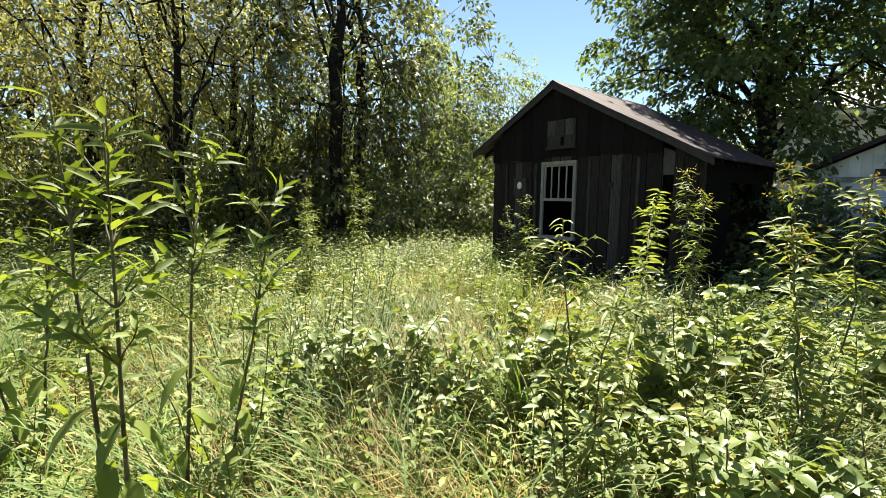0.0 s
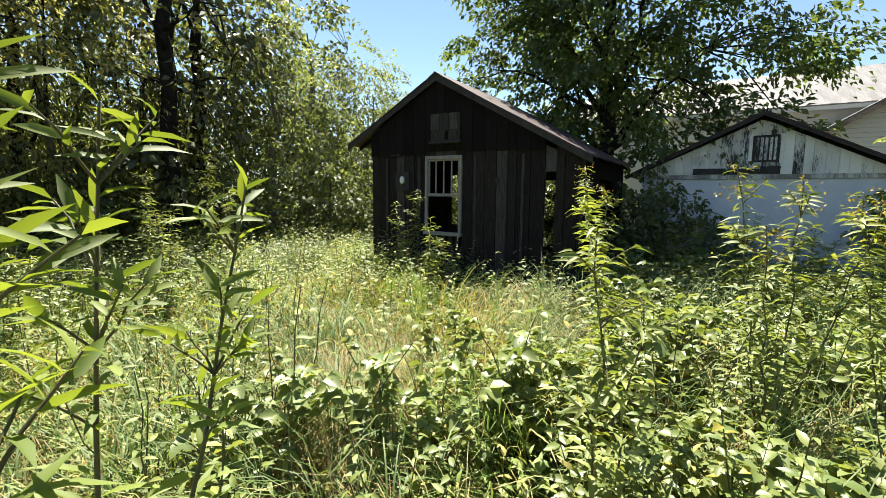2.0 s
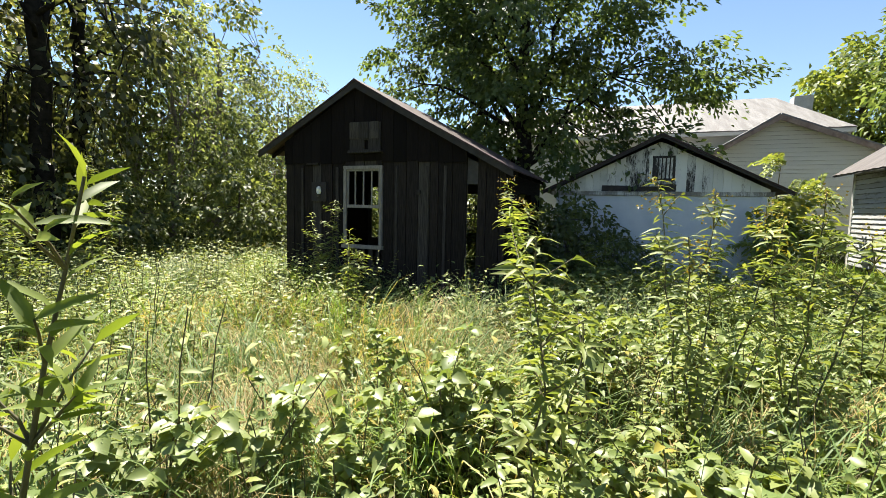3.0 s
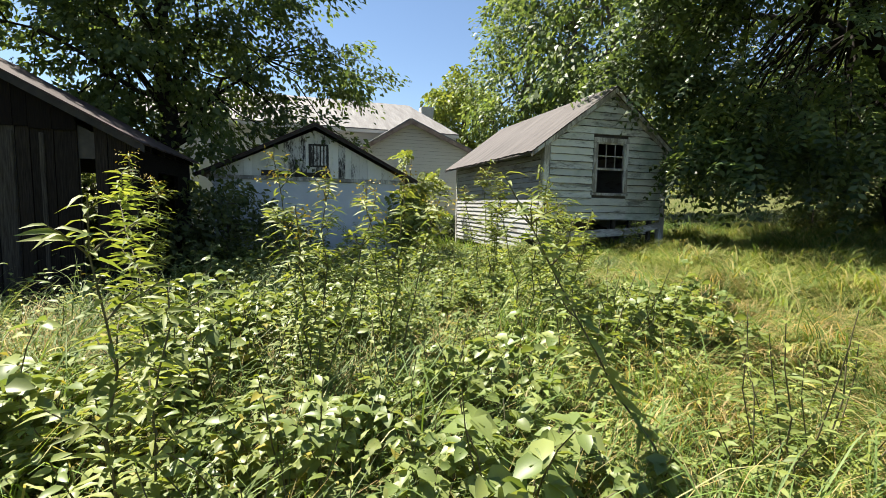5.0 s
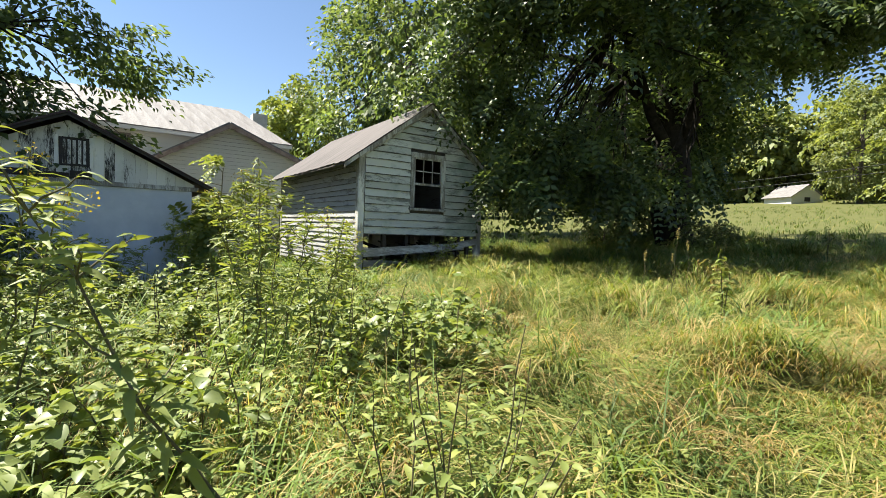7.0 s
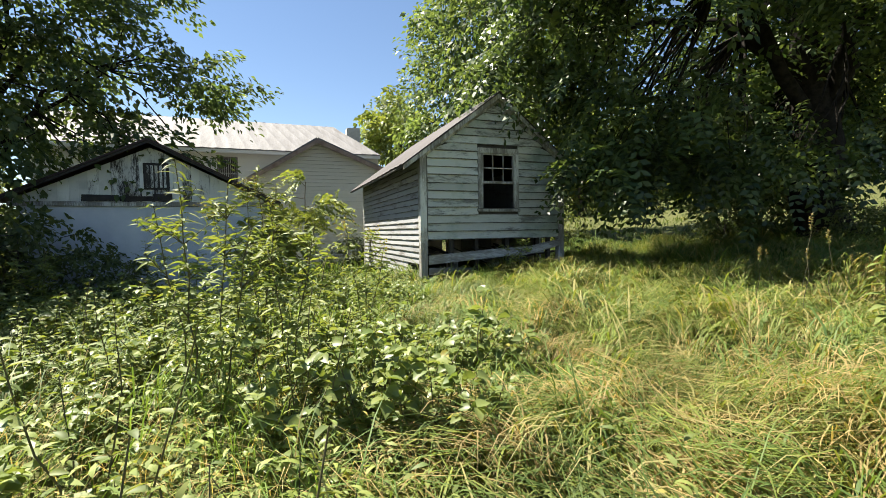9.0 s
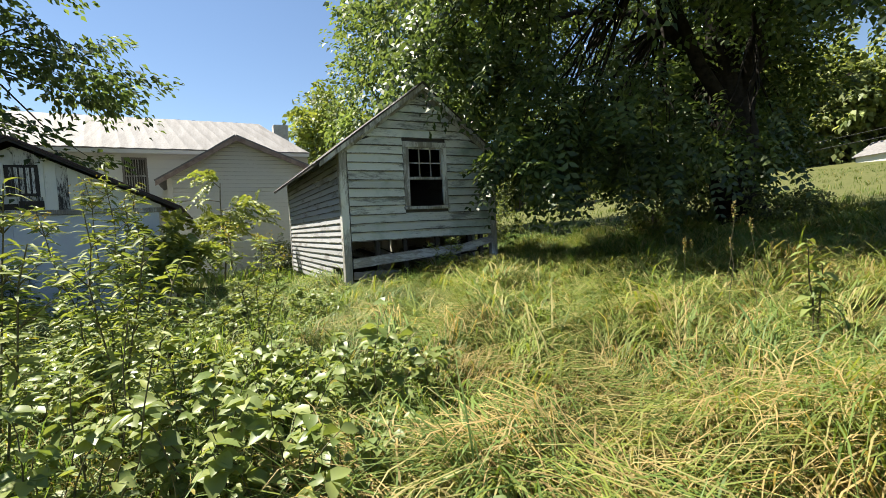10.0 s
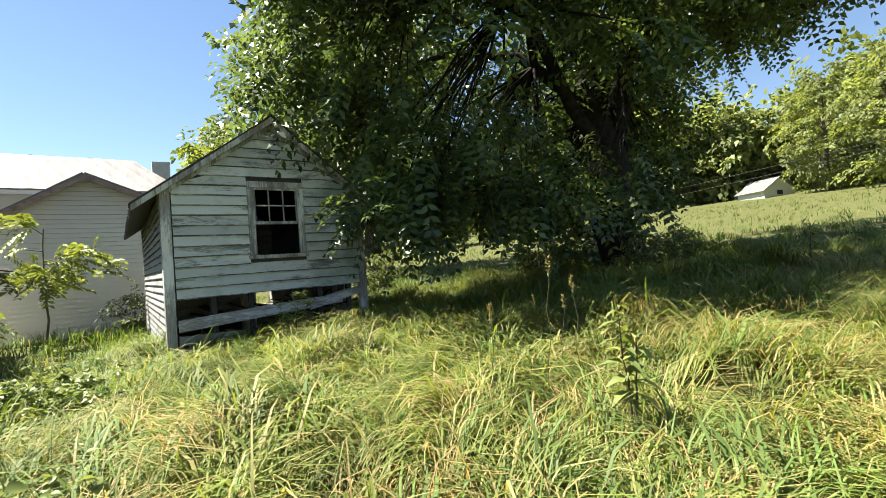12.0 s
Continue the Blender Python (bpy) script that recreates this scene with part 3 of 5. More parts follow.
# side wall to the west: narrower boards, paint darkened against the sun
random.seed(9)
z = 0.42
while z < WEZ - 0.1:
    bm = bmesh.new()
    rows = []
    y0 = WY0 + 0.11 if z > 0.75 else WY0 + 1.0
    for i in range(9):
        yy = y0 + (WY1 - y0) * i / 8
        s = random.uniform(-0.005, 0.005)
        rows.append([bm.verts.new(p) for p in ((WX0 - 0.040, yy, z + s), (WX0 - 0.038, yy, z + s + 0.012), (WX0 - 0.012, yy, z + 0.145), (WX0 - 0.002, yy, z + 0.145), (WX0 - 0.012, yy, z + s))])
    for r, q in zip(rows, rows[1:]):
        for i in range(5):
            # Painted shadow tone on the lip and underside again.
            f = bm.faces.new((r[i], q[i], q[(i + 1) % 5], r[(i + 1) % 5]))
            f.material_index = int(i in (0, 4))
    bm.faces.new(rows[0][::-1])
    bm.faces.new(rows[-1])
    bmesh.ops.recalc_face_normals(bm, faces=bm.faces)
    wsub("clapboard", bm, M_CLAP_Y).data.materials.append(M_LIP_SHADE)
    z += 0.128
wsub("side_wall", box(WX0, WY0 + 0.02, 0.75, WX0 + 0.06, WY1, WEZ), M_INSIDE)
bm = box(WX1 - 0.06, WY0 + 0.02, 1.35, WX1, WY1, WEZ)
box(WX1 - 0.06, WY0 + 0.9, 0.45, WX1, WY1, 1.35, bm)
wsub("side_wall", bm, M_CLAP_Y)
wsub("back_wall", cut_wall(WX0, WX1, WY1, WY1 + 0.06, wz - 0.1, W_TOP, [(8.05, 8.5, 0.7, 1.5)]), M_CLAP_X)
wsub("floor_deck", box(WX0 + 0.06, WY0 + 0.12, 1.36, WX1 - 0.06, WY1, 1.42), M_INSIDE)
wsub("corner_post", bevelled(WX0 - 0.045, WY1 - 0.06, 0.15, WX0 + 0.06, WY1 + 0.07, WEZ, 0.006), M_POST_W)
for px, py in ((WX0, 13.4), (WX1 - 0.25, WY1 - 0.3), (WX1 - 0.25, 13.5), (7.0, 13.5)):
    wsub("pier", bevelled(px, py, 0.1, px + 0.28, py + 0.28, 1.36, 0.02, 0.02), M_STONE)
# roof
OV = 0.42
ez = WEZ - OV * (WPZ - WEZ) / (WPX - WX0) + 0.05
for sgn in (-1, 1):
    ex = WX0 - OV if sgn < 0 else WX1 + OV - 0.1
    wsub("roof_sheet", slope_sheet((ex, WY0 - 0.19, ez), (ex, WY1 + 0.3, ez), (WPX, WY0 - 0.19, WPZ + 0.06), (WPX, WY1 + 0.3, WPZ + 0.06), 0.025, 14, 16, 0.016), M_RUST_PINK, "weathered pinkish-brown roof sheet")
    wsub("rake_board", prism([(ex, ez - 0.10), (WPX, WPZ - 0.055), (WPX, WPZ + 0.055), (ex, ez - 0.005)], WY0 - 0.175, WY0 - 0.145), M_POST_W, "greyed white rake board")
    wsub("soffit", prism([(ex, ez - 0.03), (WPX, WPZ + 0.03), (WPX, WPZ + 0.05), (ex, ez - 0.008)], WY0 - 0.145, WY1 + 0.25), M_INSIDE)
    wsub("frieze_board", prism([(WX0 if sgn < 0 else WX1, WEZ - 0.12), (WPX, WPZ - 0.13), (WPX, WPZ + 0.0), (WX0 if sgn < 0 else WX1, WEZ + 0.01)], WY0 - 0.05, WY0 - 0.03), M_POST_W)
wsub("ridge_cap", prism([(WPX - 0.13, WPZ + 0.0), (WPX, WPZ + 0.11), (WPX + 0.13, WPZ + 0.0), (WPX, WPZ + 0.09)], WY0 - 0.20, WY1 + 0.31), M_RUST_PINK)
ww = wood_window(wshed, *WIN, WY0 - 0.03, 0.115, (M_POST_W, M_POST_W), (3, 2), 2.56)
place(ww, WH)

# ---- low white garage ----
GX0, GX1, GPX, GPZ, GY0, GY1, GEZ = -2.05, 2.12, 0.12, 3.36, 12.05, 17.5, 2.12
garage = thing("garage", (0.1, 14.5, 0.1), "low white garage with a peeling plank gable and mossy roof edge", "garage")
GH = Matrix.Translation((-0.1, -14.5, -0.1))


def gsub(name, bm, material, label=""):
    return place(part(name, bm, material, garage, label), GH)


gsub("front_wall", box(GX0, GY0, 0.05, GX1, GY0 + 0.12, GEZ), M_BLUE_WALL, "flat pale blue-white wall")
for a, b in ((-2.05, -2.0), (-0.02, 0.01), (2.02, 2.12)):
    gsub("wall_batten", bevelled(a, GY0 - 0.02, 0.06, b, GY0, GEZ - 0.02, 0.004), M_BLUE_WALL)
gsub("frieze_board", bevelled(GX0 - 0.12, GY0 - 0.05, GEZ - 0.03, GX1 + 0.12, GY0 + 0.02, GEZ + 0.06, 0.006, 0.006), M_POST_W)
G_TOP = ([GX0 - 0.3, GPX, GX1 + 0.3], [GEZ - 0.02, GPZ - 0.10, GEZ - 0.02])
random.seed(11)
x = GX0 - 0.05
while x < GX1 + 0.04:
    x1 = min(x + random.uniform(0.14, 0.2), GX1 + 0.05)
    t0, t1 = float(np.interp(x, *G_TOP)), float(np.interp(x1, *G_TOP))
    if min(t0, t1) > GEZ + 0.09:
        bare = abs((x + x1) / 2 - 0.12) < 0.95 and random.random() < 0.75
        gsub("gable_board", prism([(x + 0.002, GEZ + 0.06), (x1 - 0.002, GEZ + 0.06), (x1 - 0.002, t1), (x + 0.002, t0)], GY0 - 0.02 - random.uniform(0, 0.008), GY0 + 0.02), M_BARE_V if bare else M_PEEL_V)
    x = x1
louvre = gsub("gable_louvre", bevelled(-0.02, GY0 - 0.04, 2.42, 0.42, GY0 - 0.016, 2.94, 0.005, 0.01), M_TRIM_DK, "dark rotten louvre with a peeling frame")
for i in range(5):
    part("slat", bevelled(0.03 + i * 0.075, GY0 - 0.052, 2.46, 0.07 + i * 0.075, GY0 - 0.041, 2.90, 0.003, 0.008), M_BARE_V, louvre)
for a, b in ((-0.09, -0.03), (0.43, 0.49)):
    part("casing", bevelled(a, GY0 - 0.05, 2.40, b, GY0 - 0.02, 2.97, 0.004, 0.006), M_PEEL_V, louvre)
# Near-black boards stand in for the long dark gap under the gable.
for a, b, c in ((-1.05, -0.45, 2.31), (-0.44, 0.12, 2.28), (0.13, 0.46, 2.33)):
    gsub("gap_board", bevelled(a, GY0 - 0.046, GEZ + 0.07, b, GY0 - 0.03, c, 0.004, 0.012), M_TRIM_DK, "dark board standing in for an open gap")
for sgn in (-1, 1):
    ex = GX0 - 0.28 if sgn < 0 else GX1 + 0.38
    ez2 = GEZ + 0.03
    gsub("roof_sheet", slope_sheet((ex, GY0 - 0.3, ez2), (ex, GY1 + 0.2, ez2), (GPX, GY0 - 0.3, GPZ), (GPX, GY1 + 0.2, GPZ), 0.03, 10, 12, 0.014), M_RUST, "dark mossy roof sheet")
    gsub("rake_board", prism([(ex, ez2 - 0.05), (GPX, GPZ - 0.055), (GPX, GPZ - 0.004), (ex, ez2 - 0.004)], GY0 - 0.28, GY0 - 0.25), M_TRIM_DK)
gsub("side_wall", box(GX0, GY0 + 0.12, 0.05, GX0 + 0.12, GY1, GEZ), M_POST_W)
gsub("side_wall", box(GX1 - 0.12, GY0 + 0.12, 0.05, GX1, GY1, GEZ), M_HOUSE_W)
gsub("back_wall", cut_wall(GX0, GX1, GY1, GY1 + 0.1, 0.05, G_TOP, []), M_HOUSE_W)

# ---- white farmhouse: gabled wing and long main block ----
house = thing("farmhouse", (3, 22, 0.2), "large old white clapboard farmhouse with a pale tin roof", "house")
HH = Matrix.Translation((-3, -22, -0.2))


def hsub(name, bm, material, label="", parent=None):
    return place(part(name, bm, material, parent or house, label), HH if not parent else Matrix())


HY, HPX, HPZ = 19.5, 3.97, 5.02
W2_TOP = ([1.85, HPX, 6.75], [3.66, HPZ - 0.06, 3.82])
bm = bmesh.new()
z = 0.2
while z < HPZ - 0.15:
    z1 = z + 0.14
    if z < 3.66:
        xa, xb = 1.85, 6.75
    else:
        xa = float(np.interp(z, [3.66, HPZ], [1.85, HPX]))
        xb = float(np.interp(z, [3.82, HPZ], [6.75, HPX]))
    v = [bm.verts.new(p) for p in ((xa, HY - 0.05, z), (xb, HY - 0.05, z), (xb, HY - 0.008, z1), (xa, HY - 0.008, z1), (xa, HY, z), (xb, HY, z))]
    bm.faces.new((v[0], v[1], v[2], v[3]))
    # Underside strip in the painted shadow tone.
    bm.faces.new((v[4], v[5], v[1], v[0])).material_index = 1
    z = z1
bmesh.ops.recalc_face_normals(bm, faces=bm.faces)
hsub("siding", bm, M_HOUSE_W, "cream-white clapboard siding").data.materials.append(M_LIP_SHADE)
hsub("wing_wall", cut_wall(1.85, 6.75, HY + 0.01, HY + 0.15, 0.1, W2_TOP, []), M_HOUSE_W)
hsub("wing_side", box(1.85, HY + 0.15, 0.1, 1.99, 22.5, 3.66), M_HOUSE_W)
hsub("corner_board", bevelled(1.80, HY - 0.05, 0.1, 1.95, HY + 0.05, 3.62, 0.01), M_HOUSE_W)
for ex, e_z in ((1.50, 3.48), (7.2, 3.68)):
    hsub("wing_roof", slope_sheet((ex, HY - 0.4, e_z), (ex, 23.5, e_z), (HPX, HY - 0.4, HPZ), (HPX, 23.5, HPZ), 0.05, 6, 8, 0.02), M_TIN)
    hsub("wing_rake", prism([(ex, e_z - 0.16), (HPX, HPZ - 0.17), (HPX, HPZ - 0.005), (ex, e_z - 0.005)], HY - 0.42, HY - 0.37), M_TRIM_RED, "brownish weathered rake board")
MY = 22.5
hsub("main_wall", cut_wall(-6.0, 7.0, MY, MY + 0.2, 0.1, ([-6.0, 7.0], [5.05, 5.05]), [(0.22, 0.98, 3.38, 4.72)]), M_HOUSE_W, "cream plank wall")
bm = bmesh.new()
for i in range(27):
    box(-6.0, MY - 0.012 - 0.008 * (i % 2), 0.2 + i * 0.18, 0.2, MY, 0.37 + i * 0.18, bm)
    box(1.0, MY - 0.012 - 0.008 * (i % 2), 0.2 + i * 0.18, 7.0, MY, 0.37 + i * 0.18, bm)
hsub("main_siding", bm, M_HOUSE_W)
hsub("main_back", box(-6.0, 30.2, 0.1, 7.0, 30.4, 5.05), M_HOUSE_W)
hsub("main_end", box(-6.0, MY + 0.2, 0.1, -5.8, 30.2, 5.05), M_HOUSE_W)
hsub("main_end", box(6.8, MY + 0.2, 0.1, 7.0, 30.2, 5.05), M_HOUSE_W)
# Dark sheet behind the window opening, standing in for the unlit room.
hsub("dark_backing", box(0.0, MY + 0.5, 3.0, 1.2, MY + 0.55, 5.0), M_INSIDE)
hw = hsub("window_frame", cut_wall(0.20, 1.0, MY - 0.03, MY + 0.02, 3.36, ([0.2, 1.0], [4.74, 4.74]), [(0.27, 0.93, 3.43, 4.67)]), M_FRAME_OLD, "barred dark window")
for i in range(8):
    part("bar", box(0.30 + i * 0.08, MY - 0.012, 3.43, 0.325 + i * 0.08, MY + 0.01, 4.67), M_POST_W, hw)
part("meeting_rail", box(0.27, MY - 0.008, 4.02, 0.93, MY + 0.012, 4.08), M_POST_W, hw)
EZ, RZ, RY = 5.14, 7.12, 26.5
hsub("main_roof", slope_sheet((-7.0, MY - 0.45, EZ - 0.15), (7.0, MY - 0.45, EZ - 0.15), (-7.0, RY, RZ), (5.45, RY, RZ), 0.04, 12, 26, 0.014), M_TIN, "pale standing-seam tin roof streaked with rust")
hsub("main_roof_back", slope_sheet((-7.0, 30.9, EZ - 0.15), (7.0, 30.9, EZ - 0.15), (-7.0, RY, RZ), (5.45, RY, RZ), 0.04, 6, 20, 0.03), M_TIN)
hsub("hip_roof", slope_sheet((7.0, MY - 0.45, EZ - 0.15), (7.0, 30.9, EZ - 0.15), (5.45, RY - 0.01, RZ), (5.45, RY + 0.01, RZ), 0.04, 6, 8, 0.02), M_TIN)
hsub("fascia", box(-7.0, MY - 0.44, EZ - 0.30, 7.0, MY - 0.40, EZ - 0.155), M_HOUSE_W)
ch = hsub("chimney", bevelled(6.15, 26.2, 5.6, 6.85, 26.9, 7.12, 0.02, 0.02), M_STONE, "grey-brown chimney stack")

# ---- far house on the slope, and wires ----
FX, FY = 95.5, 29.8
fz = gz(FX, FY) - 0.6
far = thing("far_house", (FX, FY, fz), "small white gabled house across the meadow", "house")
far_way = Vector((FX - 4.8, FY - 1.8, 0)).normalized()
far.matrix_basis = Matrix.Translation((FX, FY, fz)) @ Matrix.Rotation(math.atan2(far_way.y, far_way.x) - math.pi / 2 + 0.8, 4, "Z") @ Matrix.Diagonal((0.72, 0.62, 1.05, 1))
part("wall", cut_wall(-4.2, 4.2, 0, 0.2, 0, ([-4.2, 0, 4.2], [1.7, 3.6, 1.7]), [(-0.8, 0.8, 0.9, 1.6)]), M_HOUSE_W, far)
part("side_wall", box(-4.2, 0.2, 0, -4.0, 9, 1.7), M_HOUSE_W, far)
part("side_wall", box(4.0, 0.2, 0, 4.2, 9, 1.7), M_HOUSE_W, far)
part("roof", slope_sheet((-4.8, -0.5, 1.45), (-4.8, 9.4, 1.45), (0, -0.5, 3.65), (0, 9.4, 3.65), 0.08, 2, 6, 0.03), M_TIN, far)
part("roof", slope_sheet((4.8, -0.5, 1.45), (4.8, 9.4, 1.45), (0, -0.5, 3.65), (0, 9.4, 3.65), 0.08, 2, 6, 0.03), M_TIN, far)
part("shutter", bevelled(-0.8, 0.02, 0.9, 0.8, 0.1, 1.6, 0.01), M_TRIM_DK, far)
for dz_, dy_ in ((0, 0), (-1.3, 1.0)):
    ts = np.linspace(0, 1, 24)
    pts = np.stack([56.5 + 9.5 * ts, 36 - 40 * ts, 7.2 + 4.4 * ts + dz_ * 0.6 - 4 * ts * (1 - ts) * 0.25], -1)
    tagged(part("overhead_wire", tubes_mesh("overhead_wire", [(pts, np.full(24, 0.03))], 4), M_WIRE), "thin black overhead wire above the meadow", "wire", "overhead wires")


# ---- trees ----
def bent_line(a, b, n, sag=0.0, wob=0.1):
    a, b = np.asarray(a, float), np.asarray(b, float)
    t = np.linspace(0, 1, n)[:, None]
    p = a + (b - a) * t
    size = np.linalg.norm(b - a)
    p[1:-1] += rng.normal(size=(n - 2, 3)) * wob * size * 0.25
    p[:, 2] += (sag * size * 4 * t * (1 - t))[:, 0]
    return p


def pinnate(P, D, length, leaflets, lw):
    """Feathered leaves: leaflets in pairs along a drooping midrib. Gives bases, directions, normals, lengths, widths."""
    n = len(P)
    D = unit(D)
    S = unit(np.cross(D, np.array([0, 0, 1.0]) + rng.normal(size=(n, 3)) * 0.35))
    N = np.cross(S, D)
    out = []
    for i in range(leaflets):
        u = 0.18 + 0.82 * i / max(1, leaflets - 1)
        for sgn in (-1, 1):
            base = P + D * (length * u)[:, None] - np.array([0, 0, 1.0]) * (length * 0.35 * u * u)[:, None]
            d = unit(S * sgn + D * 0.45 - np.array([0, 0, 0.25]) + rng.normal(size=(n, 3)) * 0.12)
            out.append((base, d, N + rng.normal(size=(n, 3)) * 0.2, length * lw * (1 - 0.35 * abs(u - 0.5)), length * lw * 0.46))
    return [np.concatenate(c) for c in zip(*out)]


def tree(name, at, height, trunk_r, crown, clumps, per, leaf, leaf_m, bark_m, label, category="tree", spread=0.55, lo=0.0,
         feather=0, fine=False, limbs=9, lean=(0, 0), group="", shell=0.45, skirts=(), kind="", bare=None, open_side=None, droop=0.35, slim=0.6):
    """A tree with its base at `at`. crown: centre (x, y, z) from the base and radii (rx, ry, rz)."""
    c, r = np.array(crown[:3], float), np.array(crown[3:], float)
    top = np.array([c[0] * 0.6 + lean[0], c[1] * 0.6 + lean[1], c[2] + r[2] * 0.55])
    trunk = bent_line((0, 0, -0.3), top, 9, 0, 0.05)
    rad = trunk_r * (1 - 0.85 * np.linspace(0, 1, 9) ** 1.6) * np.where(np.arange(9) == 0, 1.15, 1)
    lines = [(trunk, rad)]
    ends = []
    for i in range(limbs):
        h = rng.uniform(0.22, 0.9)
        p0 = trunk[0] + (trunk[-1] - trunk[0]) * h
        k = min(7, int(h * 8))
        p0 = trunk[k] + (trunk[k + 1] - trunk[k]) * (h * 8 - k)
        az = 2.4 * i + rng.uniform(-0.4, 0.4)
        e = c + r * np.array([math.cos(az) * 0.62, math.sin(az) * 0.62, rng.uniform(-0.45, 0.6)])
        ln = bent_line(p0, e, 7, 0.05, 0.12)
        lines.append((ln, np.linspace(trunk_r * (0.42 - 0.25 * h), trunk_r * 0.08, 7)))
        ends.append(ln[2:])
    knots = np.concatenate(ends)
    d = rand_dirs(clumps)
    rr = rng.uniform(shell, 1, clumps) ** 0.6
    C = c + d * rr[:, None] * r * (1 + 0.18 * np.sin(5 * d[:, :1] + 3 * d[:, 1:2] * 2))
    for sx, sy, sz, sr, sn in skirts:
        C = np.concatenate([C, np.array([sx, sy, sz]) + rand_dirs(max(5, int(sn * 0.8))) * sr * np.array([1, 1, 0.6])])
    C = C[C[:, 2] > lo]
    if bare:
        C = C[~((C[:, 0] > bare[0]) & (C[:, 0] < bare[1]) & (C[:, 1] < 0.6) & (C[:, 2] < bare[2]))]
    if open_side:
        C = C[~((C[:, 0] * open_side[0] + C[:, 1] * open_side[1] > open_side[2]) & (C[:, 2] < open_side[3]))]
    for cc in C[:: 2]:
        kn = knots[np.argmin(((knots - cc) ** 2).sum(1))]
        lines.append((bent_line(kn, cc, 4, 0.04, 0.15), np.linspace(trunk_r * 0.07 + 0.006, 0.005, 4)))
    n = len(C) * per
    # each clump is a flat drooping spray of leaves that share a facing
    out = unit(C - c) * np.array([1, 1, 0.35]) + np.array([0, 0, -droop]) + rng.normal(size=C.shape) * 0.35
    out = unit(out)
    side = unit(np.cross(out, np.array([0, 0, 1.0])))
    face = unit(np.cross(side, out) + rng.normal(size=C.shape) * 0.25)
    size = np.repeat(rng.uniform(0.6, 1.3, len(C)), per)[:, None] * spread
    cc, uu, vv, nn = (np.repeat(q, per, axis=0) for q in (C, out, side, face))
    rad, az = np.sqrt(rng.uniform(0, 1, n))[:, None], rng.uniform(0, 2 * np.pi, n)[:, None]
    a, b = rad * np.cos(az), rad * np.sin(az)
    P = cc + size * (uu * a * 1.35 + vv * b * 0.95 + nn * rng.normal(size=(n, 1)) * 0.17)
    P[:, 2] -= (size * rad ** 2 * 0.3)[:, 0]
    D = unit(uu * (0.5 + 0.6 * a) + vv * b * 0.8 + rng.normal(size=(n, 3)) * 0.35 + np.array([0, 0, -0.2]))
    N = unit(nn + rng.normal(size=(n, 3)) * 0.4)
    ob = thing(name, at, label, category, group, kind)
    part("trunk", tubes_mesh("trunk", lines[:1], 12), bark_m, ob)
    for ln in lines[1:limbs + 1]:
        part("limb", tubes_mesh("limb", [ln], 6), bark_m, ob)
    tagged(part("branchwork", tubes_mesh("branchwork", lines[limbs + 1:], 4), bark_m, ob), kind="stuff")
    if feather:
        P, D, N, L, W = pinnate(P, D, rng.uniform(0.8, 1.25, n) * leaf, feather, 0.34)
        part("crown", leaves_mesh("crown", P, D, N, L, W, 0.12, False), leaf_m, ob)
    else:
        L = rng.uniform(0.7, 1.3, n) * leaf
        part("crown", leaves_mesh("crown", P, D, N, L, L * slim, 0.2, fine), leaf_m, ob)
    return ob


# maple between the dark shed and the garage
tree("maple_tree", (-3.0, 13.0, gz(-3, 13.0)), 11, 0.24, (-0.6, 0.7, 6.9, 4.1, 3.4, 4.2), 330, 100, 0.15, L_MAPLE, M_BARK_D,
     "tall maple tree with loose layered branches", spread=0.62, droop=0.1, lo=2.5, limbs=14, shell=0.2,
     skirts=((3.0, 0.2, 3.3, 1.0, 16), (3.9, 1.0, 5.2, 1.1, 20), (1.6, -0.6, 3.0, 0.9, 12), (-1.5, -0.4, 3.2, 1.1, 14)))
